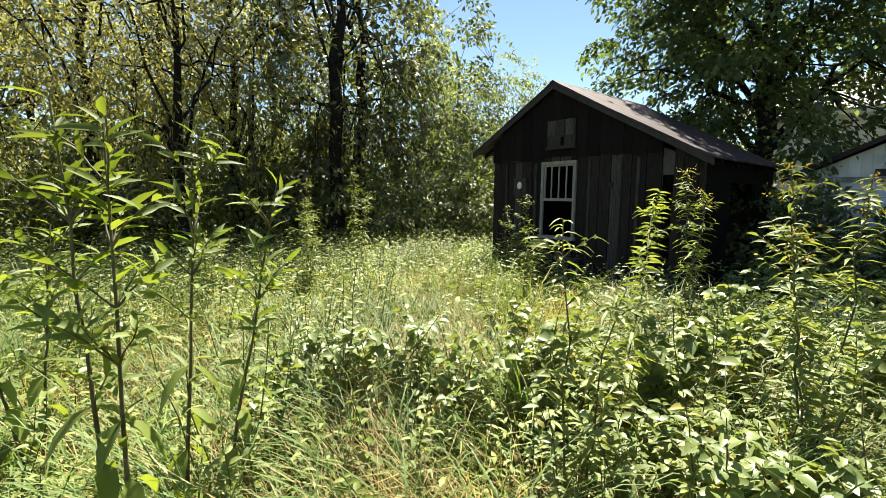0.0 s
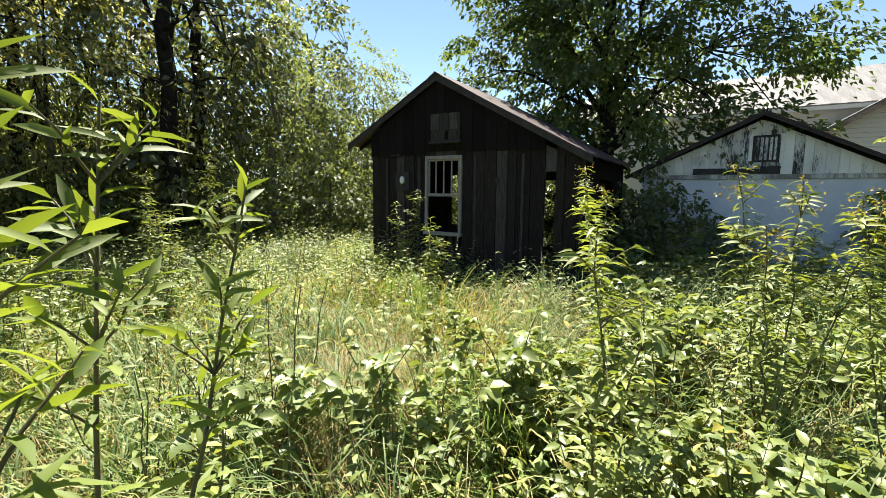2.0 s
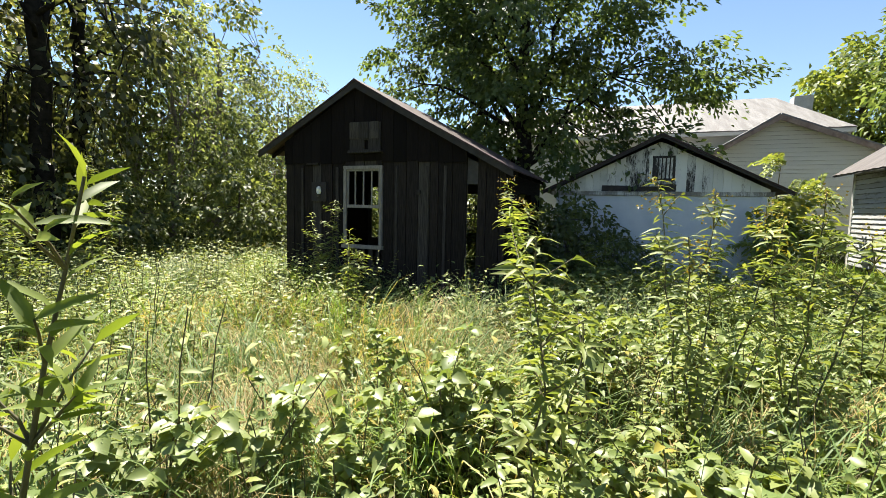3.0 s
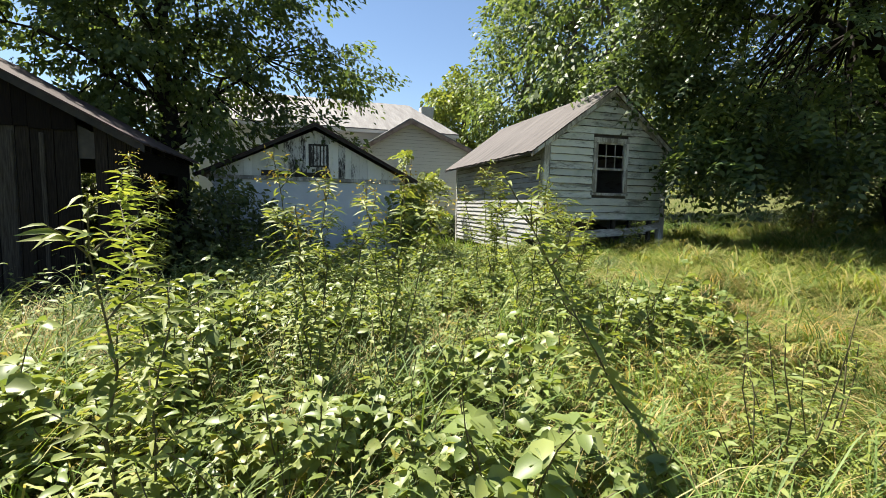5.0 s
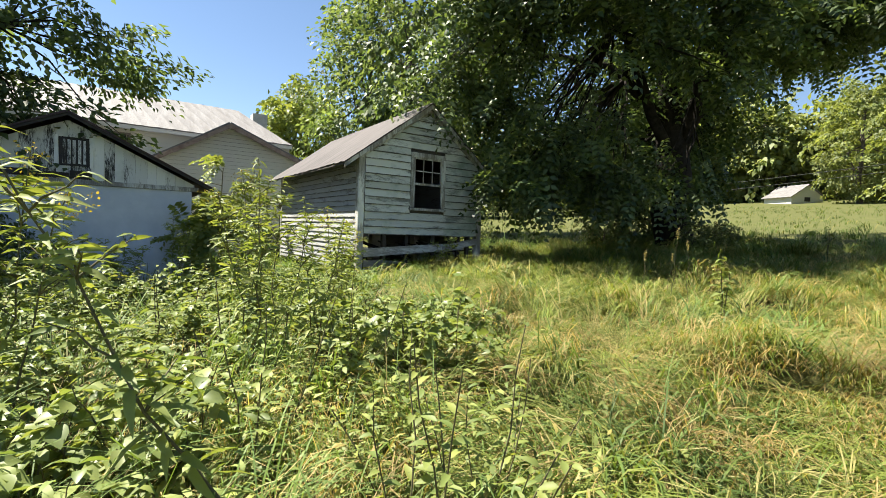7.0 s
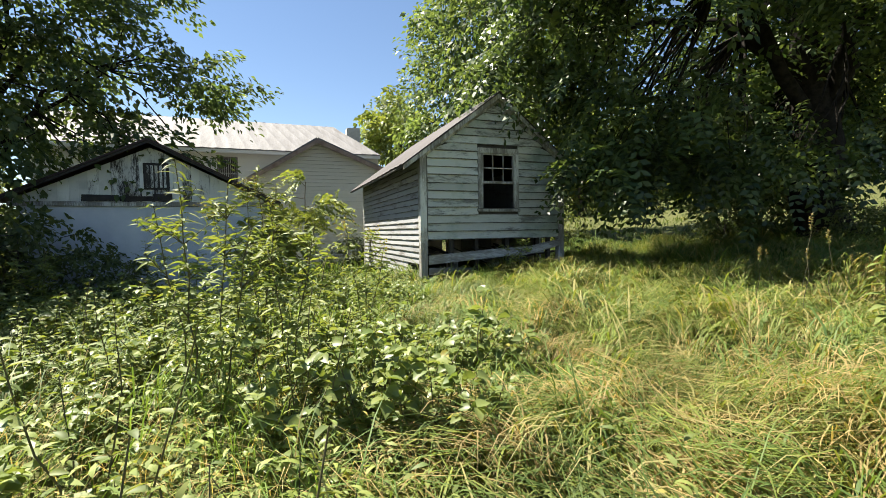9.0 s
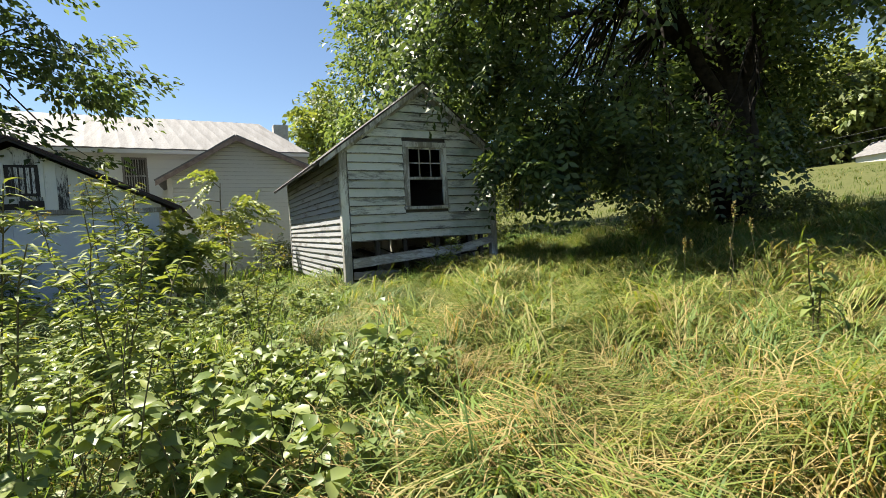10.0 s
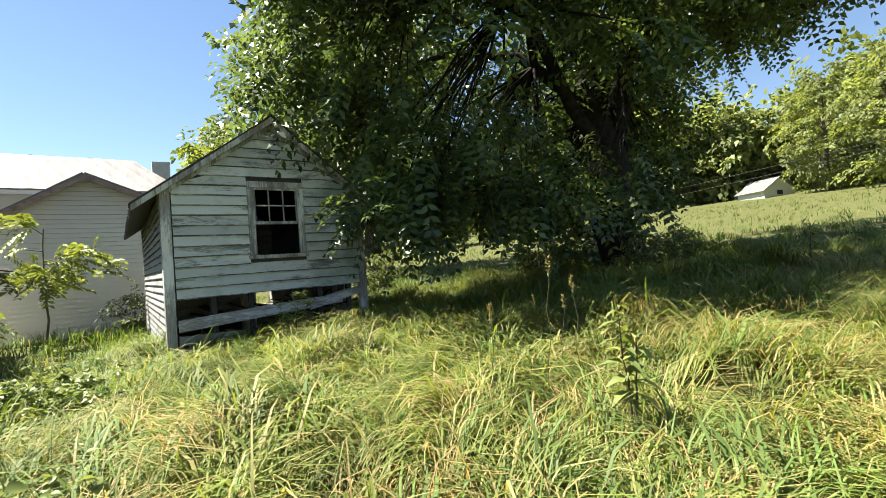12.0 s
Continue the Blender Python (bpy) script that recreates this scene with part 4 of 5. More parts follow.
# great walnut beside the white shed
tree("walnut_tree", (15.1, 8.5, gz(15.1, 8.5)), 15, 0.52, (-2.1, 1.2, 8.2, 5.6, 6.2, 5.4), 270, 9, 0.56, L_WALNUT, M_BARK_D,
     "great old walnut tree with drooping feathered leaves", spread=0.62, lo=1.6, feather=5, bare=(-0.7, 0.5, 5.0), open_side=(0.52, -0.85, 1.5, 5.2), limbs=20, shell=0.3,
     skirts=((-6.1, 0.6, 1.7, 0.7, 30), (-6.6, 0.9, 1.1, 0.5, 14), (-5.2, 0.7, 1.5, 1.0, 40), (-3.7, 0.4, 1.8, 1.2, 40), (-2.1, 0.2, 2.2, 1.2, 34), (-6.9, 2.1, 4.2, 1.0, 40),
             (-5.1, 1.0, 3.2, 1.4, 44), (-7.6, 0.4, 6.4, 1.1, 34), (-6.2, -0.6, 6.2, 1.3, 60), (-4.5, -1.4, 6.2, 1.4, 64), (-2.6, -1.6, 5.9, 1.4, 50), (0.0, 0.0, 9.8, 2.8, 24), (3.0, 0.0, 9.2, 2.4, 12), (3.6, -2.4, 8.4, 2.0, 14),
             (0.4, 1.7, 3.2, 1.3, 40), (0.8, 1.4, 5.2, 1.5, 44), (-0.8, 1.8, 4.8, 1.5, 34), (1.5, 3.0, 3.6, 1.7, 22), (-1.0, 3.4, 3.2, 1.7, 40), (4.0, 3.0, 4.6, 1.7, 12), (1.6, 0.4, 4.6, 1.3, 36), (2.8, -0.8, 7.4, 1.5, 24), (1.6, 0.6, 2.8, 0.7, 14), (-6.5, 1.4, 5.6, 1.3, 40), (1.3, -3.0, 7.0, 1.2, 44), (3.2, -3.8, 7.4, 1.5, 44), (2.6, -1.4, 7.2, 1.4, 44), (4.4, -1.2, 7.5, 1.7, 50), (5.8, 0.6, 7.6, 1.9, 46), (4.8, -3.6, 8.2, 1.6, 40), (2.2, 1.0, 7.0, 1.6, 40)))
# trees behind the white shed and the farmhouse
tree("ash_tree", (12.0, 25.0, gz(12, 25)), 14, 0.3, (0, 0, 7.6, 3.3, 3.3, 6.2), 200, 62, 0.25, L_ASH, M_BARK, "full round ash tree behind the farmhouse", spread=0.95, lo=1.0)
tree("box_elder", (10.6, 32.0, gz(10.6, 32)), 11, 0.25, (0, 0, 6.4, 2.5, 2.5, 4.2), 130, 60, 0.3, L_GOLD, M_BARK, "yellow-green box elder behind the roof", spread=0.8)
tree("ash_tree", (13.5, 19.5, gz(13.5, 19.5)), 16, 0.35, (0, 0, 9.4, 4.6, 4.6, 7.2), 230, 60, 0.29, L_ASH, M_BARK, "tall dense ash tree behind the shed", spread=1.05, lo=2.5)

# woods beyond the dark shed
random.seed(21)
wood_a = tree("wood_tree", (-13.9, 7.7, 0.1), 15, 0.24, (0, 0, 8.2, 3.0, 3.0, 7.4), 122, 40, 0.24, L_DARKWOOD, M_BARK_D, "tall dark dense tree at the edge of the woods", spread=0.85, lo=0.8, group="trees of the woods", limbs=14)
wood_b = tree("wood_tree", (-14.6, 11.8, 0.1), 9, 0.13, (0, 0, 4.3, 2.3, 2.3, 4.2), 110, 60, 0.16, L_FOREST_Y, M_BARK_L, "bright yellow-green young tree at the edge of the woods", spread=0.6, lo=0.3, group="trees of the woods", limbs=10, slim=0.5)
wood_c = tree("wood_tree", (-12.9, -0.8, 0.1), 10, 0.15, (0, 0, 5.6, 3.2, 3.2, 4.6), 86, 64, 0.17, L_WILLOW, M_BARK_D, "olive-green willow with dark bare stems", spread=0.85, lo=0.9, group="trees of the woods", limbs=16, slim=0.3, shell=0.15, droop=0.5)
wood_d = tree("wood_tree", (-17.5, 16.0, 0.1), 11, 0.2, (0, 0, 6.0, 3.0, 3.0, 5.4), 120, 44, 0.22, L_FOREST, M_BARK_L, "leafy tree behind the young growth", spread=0.75, lo=0.8, group="trees of the woods", limbs=12)
for src, spots in ((wood_a, ((-16.2, 9.8, 1.0), (-24.0, 9.0, 0.9), (-25.5, 4.5, 0.75), (-26.0, -0.5, 0.75), (-24.0, -6.0, 0.8), (-28.0, 14.0, 0.9))),
                   (wood_b, ((-12.8, 15.2, 0.8), (-15.9, 5.6, 0.9))),
                   (wood_c, ((-15.4, 1.2, 1.1), (-13.4, 3.0, 0.95), (-15.9, 5.0, 1.1), (-18.8, -1.6, 1.15), (-18.5, 3.4, 1.2))),
                   (wood_d, ((-19.6, 13.6, 1.05), (-21.5, 19.0, 0.85), (-17.2, 19.6, 0.72)))):
    for i, (tx, ty, s) in enumerate(spots):
        copy_thing(src, pose(tx, ty, gz(tx, ty), 0, 0, 77 * i + 31) @ Matrix.Diagonal((s, s, s * 1.05, 1)))
# shrubs along the wood's edge and behind the dark shed
shrub = tree("shrub", (-13.0, 8.5, 0.1), 2.6, 0.05, (0, 0, 1.2, 1.5, 1.5, 1.2), 60, 42, 0.145, L_FOREST, M_BARK, "low leafy shrub in the shade of the woods", "shrub", spread=0.4, lo=0.1, limbs=8, group="shrubs at the edge")
for i, (tx, ty, s) in enumerate(((-29, 8, 2.8), (-30, 1, 3.0), (-28, -6, 3.0), (-27, 17, 2.8), (-24, 23, 2.6), (-16, 24, 2.2), (-20, 26, 2.6), (-19.5, 6.5, 1.8), (-20.5, 3.0, 1.9), (-20.5, -0.5, 1.9), (-19.0, 10.0, 1.8), (-15, 5.5, 1.1), (-14.2, 1.5, 1.0), (-15.5, -2.0, 1.2), (-12.0, 12.0, 1.2), (-10.2, 14.0, 1.4), (-16.5, 8.4, 1.5), (-8.5, 15.5, 1.5), (-17, 2.6, 1.6), (-17.5, -4.5, 1.5),
                                 (-4.9, 14.5, 1.0), (-6.4, 17.6, 1.6), (-8.0, 20.0, 2.0), (-1.6, 11.0, 0.75), (-2.4, 10.6, 0.9), (-0.7, 11.3, 0.55), (13.6, 10.2, 0.6), (11.2, 14.2, 0.6), (16.8, 10.4, 1.0), (14.2, 7.5, 0.45), (15.9, 7.7, 0.4), (5.0, 17.9, 0.5))):
    copy_thing(shrub, pose(tx, ty, gz(tx, ty), 0, 0, 67 * i) @ Matrix.Diagonal((s, s, s, 1)))

# wooded hill beyond the meadow
hill_a = tree("hill_tree", (118, 40, gz(118, 40) - 1), 12, 0.3, (0, 0, 6.5, 4.6, 4.6, 6.0), 130, 34, 0.64, L_HILL, M_BARK, "rounded tree on the wooded hill", spread=1.1, group="trees on the hill", lo=0.3)
hill_b = tree("hill_tree", (100, 20, gz(100, 20) - 1), 15, 0.3, (0, 0, 8.0, 4.2, 4.2, 7.6), 150, 34, 0.64, L_HILL, M_BARK, "tall pale tree on the wooded hill", spread=1.1, group="trees on the hill", lo=0.3)
random.seed(4)
spots = []
for a in range(-8, 62, 5):
    for ring, dist in enumerate((96,)):
        if ring == 0 and 14 < a < 30:
            continue
        az = radians(a + random.uniform(-1.6, 1.6))
        spots.append((4 + dist * math.cos(az), 2 + dist * math.sin(az), random.uniform(0.85, 1.25) * (1 + 0.12 * ring), random.random()))
for a in range(-2, 46, 3):
    az = radians(a + random.uniform(-1, 1))
    spots.append((4 + 109 * math.cos(az), 2 + 109 * math.sin(az), random.uniform(1.0, 1.3) * (1.55 if a < 34 else 1.0), random.random()))
for i, (tx, ty, s, u) in enumerate(spots):
    copy_thing(hill_a if u < 0.55 else hill_b, pose(tx, ty, gz(tx, ty) - 1, 0, 0, 53 * i) @ Matrix.Diagonal((s, s, s, 1)))
hill_c = tree("hill_tree", (74, -1.5, gz(74, -1.5) - 1), 15, 0.3, (0, 0, 8.0, 4.4, 4.4, 7.4), 150, 70, 0.36, L_HILL, M_BARK, "tall pale tree at the meadow's edge", spread=0.9, group="trees on the hill", lo=0.3)
for i, (az, dist, s) in enumerate(((13, 88, 1.25), (3, 60, 1.0), (-3, 50, 0.9), (8, 72, 1.2), (34, 62, 0.8), (40, 52, 0.8), (47, 48, 0.8), (54, 46, 0.8), (60, 50, 1.0))):
    tx, ty = 4 + dist * math.cos(radians(az)), 2 + dist * math.sin(radians(az))
    copy_thing(hill_c, pose(tx, ty, gz(tx, ty) - 1, 0, 0, 41 * i) @ Matrix.Diagonal((s, s, s, 1)))


# ---- weeds ----
def weed_parts(ob, stems, leaf_rows, stem_m, leaf_m, curl=0.3, flowers=None):
    for s in stems:
        part("stem", tubes_mesh("stem", [s], 5), stem_m, ob)
    P, D, N, L, W = leaf_rows
    tagged(part("foliage", leaves_mesh("foliage", P, D, N, L, W, curl, "fold"), leaf_m, ob), kind="stuff")
    if flowers is not None:
        P, D, N, L, W = flowers
        tagged(part("flower_spray", leaves_mesh("flower_spray", P, D, N, L, W, 0.1, False), L_FLOWER, ob, "yellow flower tips"), kind="stuff")


def stalk_leaves(line, n, length, width, t0=0.1, whorl=2, lift=0.35, tip_small=0.45, size=None):
    """Leaves set spirally along a stalk."""
    t = np.linspace(t0, 1, n)
    idx = t * (len(line) - 1)
    lo = np.minimum(idx.astype(int), len(line) - 2)
    P = line[lo] + (line[lo + 1] - line[lo]) * (idx - lo)[:, None]
    axis = unit(line[lo + 1] - line[lo])
    az = np.arange(n) * (math.pi if whorl == 2 else 2.4) + (np.arange(n) // 2) * 1.57 * (whorl == 2) + rng.normal(size=n) * 0.55
    side = np.stack([np.cos(az), np.sin(az), np.zeros(n)], -1)
    D = unit(side + axis * lift * rng.uniform(0.3, 1.5, (n, 1)) + rng.normal(size=(n, 3)) * 0.15)
    N = unit(axis + side * -0.3 + rng.normal(size=(n, 3)) * 0.2)
    s = (1 - (1 - tip_small) * t ** 2) * rng.uniform(0.75, 1.2, n)
    if size is not None:
        s = s * np.interp(t, *size)
    return [P, D, N, length * s, width * s]


def joined(rows):
    return [np.concatenate(c) for c in zip(*rows)]


def tall_weed(at, tops, label, group="tall weeds", length=0.17, width=0.05, leaves=34, leaf_m=None, flower=False, tips=True, low=True, lift=0.45, thick=0.011):
    """Upright weed: one or more stems from the base to each top (given from the base), narrow leaves, a spray at the top."""
    ob = thing("tall_weed", at, label, "weed", group)
    stems, rows, fl = [], [], []
    for tp in tops:
        h = np.linalg.norm(tp)
        ln = bent_line((rng.normal() * 0.02, rng.normal() * 0.02, -0.05), tp, 9, 0, 0.04)
        stems.append((ln, np.linspace(thick, 0.003, 9)))
        rows.append(stalk_leaves(ln, int(leaves * h / 1.8), length, width, 0.12 if low else 0.4, 2, lift, 0.6))
        if tips:
            for i in range(9):
                t = rng.uniform(0.55, 0.99)
                k = min(7, int(t * 8))
                p0 = ln[k]
                e = p0 + unit(np.array([math.cos(2.4 * i), math.sin(2.4 * i), 0.8]))[0:3] * rng.uniform(0.12, 0.24)
                sl = bent_line(p0, e, 4, 0.03, 0.1)
                stems.append((sl, np.linspace(0.004, 0.002, 4)))
                rows.append(stalk_leaves(sl, 7, length * 0.7, width * 0.75, 0.3, 2, 0.7, 0.7))
        if flower:
            for i in range(12):
                az = rng.uniform(0, 6.28)
                p0 = ln[-1] - np.array([0, 0, rng.uniform(0, 0.22)])
                dd = unit(np.array([math.cos(az), math.sin(az), 0.3]))
                for j in range(5):
                    fl.append([p0 + dd * 0.03 * j + rng.normal(size=3) * 0.008])
    flowers = None
    if fl:
        P = np.concatenate(fl)
        flowers = [P, rand_dirs(len(P), 0.5), rand_dirs(len(P), 0.5), np.full(len(P), 0.022), np.full(len(P), 0.014)]
    weed_parts(ob, stems, joined(rows), M_STEM, leaf_m or L_WEED, 0.6, flowers)
    return ob


# foreground stand of tall weeds: leafy side shoots above, a few large hanging leaves below
def path_weed(at, tops, label):
    ob = thing("tall_weed", at, label, "weed", "tall weeds at the path")
    stems, rows, low = [], [], []
    for tp in tops:
        ln = bent_line((rng.normal() * 0.02, rng.normal() * 0.02, -0.05), tp, 11, 0, 0.012)
        stems.append((ln, np.linspace(0.011, 0.003, 11)))
        rows.append(stalk_leaves(ln, 20, 0.15, 0.030, 0.45, 2, 0.9, 0.75))
        for i in range(11):
            t = rng.uniform(0.58, 0.97)
            p0 = ln[min(9, int(t * 10))]
            e = p0 + unit(np.array([math.cos(2.4 * i), math.sin(2.4 * i), 1.1])) * rng.uniform(0.10, 0.24)
            sl = bent_line(p0, e, 4, 0.02, 0.08)
            stems.append((sl, np.linspace(0.004, 0.002, 4)))
            rows.append(stalk_leaves(sl, 6, 0.12, 0.026, 0.45, 2, 0.9, 0.9))
        for i in range(12):
            p0 = ln[1 + (i * 5) // 12]
            a = 2.4 * i + rng.uniform(-0.5, 0.5)
            low.append((p0, (math.cos(a), math.sin(a), -0.55 - 0.5 * rng.random()), (math.cos(a) * 0.6, math.sin(a) * 0.6, 0.8), rng.uniform(0.15, 0.23), rng.uniform(0.055, 0.078)))
    rows.append([np.array(q, float) for q in zip(*low)])
    weed_parts(ob, stems, joined(rows), M_STEM, L_WEED, 0.28)
    return ob


for (bx, by, tops, lab) in (
        (-1.10, 1.00, ((-0.16, -0.10, 1.84), (-0.02, 0.02, 1.76)), "tall green weed with long pointed leaves and dark stems"),
        (-1.60, 1.20, ((0.10, 0.13, 1.82),), "tall weed with a tuft of pale new leaves"),
        (-1.62, 1.32, ((0.22, 0.29, 1.64),), "tall weed leaning over the meadow"),
        (-1.55, 0.30, ((-0.14, -0.10, 1.70),), "tall weed with drooping lower leaves"),
        (-2.30, 0.72, ((-0.2, 0.1, 1.45), (-0.1, -0.25, 1.55)), "tall weed with long pointed leaves")):
    path_weed((bx, by, gz(bx, by)), tops, lab)
# goldenrod and other tall growth
for (bx, by, tops, lab, fl) in (
        (-0.05, 4.1, ((-0.25, 0.18, 1.84), (0.1, 0.3, 1.75), (0.45, 0.2, 1.6), (-0.1, -0.3, 1.5)), "bushy goldenrod with yellow flowering tips", True),
        (0.55, 4.3, ((0.1, 0.2, 1.7), (0.3, -0.1, 1.5), (-0.2, 0.2, 1.6)), "bushy goldenrod with pale green leaves", True),
        (-1.35, 5.6, ((-0.48, 0.85, 1.95), (-0.2, 0.6, 1.7)), "leaning goldenrod with a yellow tip", True),
        (-0.55, 2.75, ((-0.85, 2.2, 1.72),), "long leaning weed stem with small leaves", False),
        (1.95, 4.75, ((-0.1, -0.2, 1.85), (0.15, 0.1, 1.75), (-0.3, 0.2, 1.6), (0.3, -0.2, 1.45)), "bushy narrow-leaved weed among the brambles", False),
        (1.62, 2.55, ((-0.85, 0.35, 1.60),), "long weed stem leaning over the brambles", False),
        (2.45, 5.0, ((-0.1, 0.1, 1.65), (0.2, -0.1, 1.5), (0.35, 0.2, 1.35)), "bushy narrow-leaved weed among the brambles", False),
        (2.2, 6.4, ((-0.1, 0.1, 1.9), (0.15, 0.1, 1.75), (-0.4, 0.0, 1.7)), "goldenrod with flowering tips", True),
        (3.3, 6.6, ((0.1, 0.1, 1.45), (-0.2, 0, 1.55), (0.3, 0.2, 1.3)), "bushy goldenrod by the shed", True),
        (-3.6, 5.6, ((-0.1, 0.3, 1.35), (0.15, 0.2, 1.1)), "slender weed before the dark shed", False),
        (-4.8, 6.9, ((0.1, 0.1, 1.7), (-0.3, 0.0, 1.5)), "pale sapling before the shed window", False),
        (-7.4, 5.05, ((-0.07, 0.03, 2.2), (0.25, 0.2, 1.7)), "dark plumed weed at the wood's edge", False),
        (-7.7, 4.2, ((-0.1, 0.1, 1.95), (0.25, -0.1, 1.6)), "dark plumed weed at the wood's edge", False),
        (-5.6, 3.4, ((0.1, 0.1, 1.35), (-0.3, 0.1, 1.3)), "dark plumed weed at the wood's edge", False),
        (-0.72, 2.85, ((-0.04, -0.12, 1.55), (0.12, 0.1, 1.2)), "slender pale weed standing over the brambles", False),
        (2.3, 6.6, ((-0.07, -0.06, 2.05), (0.12, 0.1, 1.9)), "tall narrow-leaved weed before the white shed", False),
        (-5.5, 2.0, ((0, 0.1, 1.2), (0.2, 0.2, 1.1)), "slender green weed in the meadow", False),
        (6.9, 9.5, ((0.1, -0.1, 1.0), (-0.2, 0.0, 0.85), (0.3, 0.1, 0.8)), "small weed before the white shed", False),
        (-0.9, 9.8, ((0.1, 0, 1.2), (-0.3, 0.1, 1.1)), "dark weed before the garage", False),
        (-1.4, 11.2, ((0.0, 0, 1.3), (0.3, -0.1, 1.0), (-0.3, -0.1, 1.1)), "dark weed against the garage wall", False),
        (0.1, 11.4, ((0.0, 0, 1.35), (0.3, -0.1, 1.1), (-0.3, 0, 0.9)), "dark weed against the garage wall", False),
        (0.9, 11.2, ((0.1, 0, 1.1), (0.4, -0.1, 0.9), (-0.2, 0, 1.0)), "dark weed against the garage wall", False),
        (1.7, 10.6, ((0.0, 0, 1.55), (0.3, 0.1, 1.2)), "dark weed against the garage wall", False)):
    tall_weed((bx, by, gz(bx, by)), tops, lab, "goldenrods and tall weeds", 0.145, 0.034, 92, L_GOLD, fl, True, True, 0.45, 0.007)
# broad-leaved lone weed in the open grass
tall_weed((7.27, 3.79, gz(7.27, 3.79)), ((-0.03, 0.04, 0.92), (0.05, -0.02, 0.74)), "lone broad-leaved milkweed in the grass", "", 0.18, 0.08, 44, L_HERB, False, False, False)
tall_weed((14.0, 4.6, gz(14, 4.6)), ((0.0, 0.0, 0.95), (0.2, 0.1, 0.8)), "broad-leaved weed in the meadow grass", "", 0.2, 0.08, 22, L_HERB, False, False)


# sapling with feathered leaves before the farmhouse wing
def sapling(at, h, spread, label):
    ob = thing("sapling", at, label, "sapling")
    stems = [(bent_line((0, 0, -0.1), (0.05, 0, h), 8, 0, 0.03), np.linspace(0.03, 0.012, 8))]
    P, D = [], []
    for i in range(9):
        p0 = np.array([0.03, 0, h * rng.uniform(0.4, 1.0)])
        e = p0 + np.array([math.cos(2.4 * i) * spread, math.sin(2.4 * i) * spread, rng.uniform(0.0, 0.5)]) * rng.uniform(0.5, 1)
        ln = bent_line(p0, e, 5, 0.05, 0.1)
        stems.append((ln, np.linspace(0.012, 0.004, 5)))
        for k in range(13):
            b = ln[rng.integers(1, 5)] + rng.normal(size=3) * 0.06
            P.append(b)
            D.append(unit(rng.normal(size=3) * 0.6 + (e - p0) + np.array([0, 0, -0.1])))
    n = len(P)
    for s in stems:
        part("stem", tubes_mesh("stem", [s], 5), M_STEM, ob)
    P, D, N, L, W = pinnate(np.array(P), np.array(D), rng.uniform(0.4, 0.62, n), 7, 0.32)
    tagged(part("foliage", leaves_mesh("foliage", P, D, N, L, W, 0.15, False), L_GOLD, ob), kind="stuff")
    return ob


sapling((3.25, 16.0, gz(3.2, 16)), 2.9, 1.1, "young locust sapling with feathered leaves before the farmhouse")
sapling((2.35, 11.6, gz(2.3, 11.6)), 1.9, 0.5, "vine-covered sapling at the garage corner")


# brambles: broad three-part leaves on arching canes
def bramble(at, h, r, label, leaf=0.10):
    ob = thing("bramble", at, label, "bramble", "bramble plants in the thicket")
    P, D, N = [], [], []
    for i in range(8):
        az = 2.4 * i + rng.uniform(-0.5, 0.5)
        q = r * rng.uniform(0.3, 1.0)
        e = np.array([math.cos(az) * q, math.sin(az) * q, h * rng.uniform(0.55, 1.0)])
        ln = bent_line((rng.normal() * 0.04, rng.normal() * 0.04, -0.05), e, 7, 0.12, 0.06)
        cane = [(ln, np.linspace(0.006, 0.002, 7))]
        for k in range(8):
            t = 1.0 + 4.99 * rng.uniform(0, 1) ** 0.7
            b = ln[int(t)] + (ln[int(t) + 1] - ln[int(t)]) * (t % 1)
            a2 = rng.uniform(0, 6.28)
            tip = b + np.array([math.cos(a2) * 0.02, math.sin(a2) * 0.02, 0.005])
            nn = unit(rng.normal(size=3) * 0.38 + np.array([0, 0, 1.0]))
            for da in (-1.05, 0.0, 1.05):
                P.append(tip)
                D.append((math.cos(a2 + da), math.sin(a2 + da), rng.uniform(-0.35, 0.3)))
                N.append(nn)
        part("cane", tubes_mesh("cane", cane, 3), M_STEM, ob)
    n = len(P)
    L = leaf * np.repeat(rng.uniform(0.6, 1.12, n // 3), 3) * rng.uniform(0.85, 1.1, n)
    tagged(part("foliage", leaves_mesh("foliage", np.array(P), np.array(D), np.array(N), L, L * 0.80, 0.22, "fold"), L_BRAMBLE, ob), kind="stuff")
    return ob


kinds = [bramble((-0.2 + 0.5 * i, 3.2 + 0.1 * i, gz(0, 3.2)), 0.55 + 0.1 * i, 0.40, "leafy bramble with broad three-part leaves", 0.076 + 0.008 * i) for i in range(4)]


def clear_of_path(x, y, m=0.55):
    for (ax_, ay_), (bx_, by_) in zip(ROUTE, ROUTE[1:]):
        dx, dy = bx_ - ax_, by_ - ay_
        t = max(0, min(1, ((x - ax_) * dx + (y - ay_) * dy) / (dx * dx + dy * dy)))
        if math.hypot(x - ax_ - dx * t, y - ay_ - dy * t) < m:
            return False
    return True


def outside(x, y, m=0.1):
    for x0, y0, x1, y1 in ((-6.7, 8.0, -2.2, 11.0), (5.2, 10.5, 8.8, 17), (-2.1, 12, 2.2, 17.6), (1.8, 19.4, 6.8, 22.6), (-6, 22.4, 7, 30.5)):
        if x0 - m < x < x1 + m and y0 - m < y < y1 + m:
            return False
    return True


ROUTE = ((0.9, 0.4), (-0.4, 0.9), (0.6, 0.9), (1.6, 1.0), (3.0, 1.5), (5.0, 1.9))


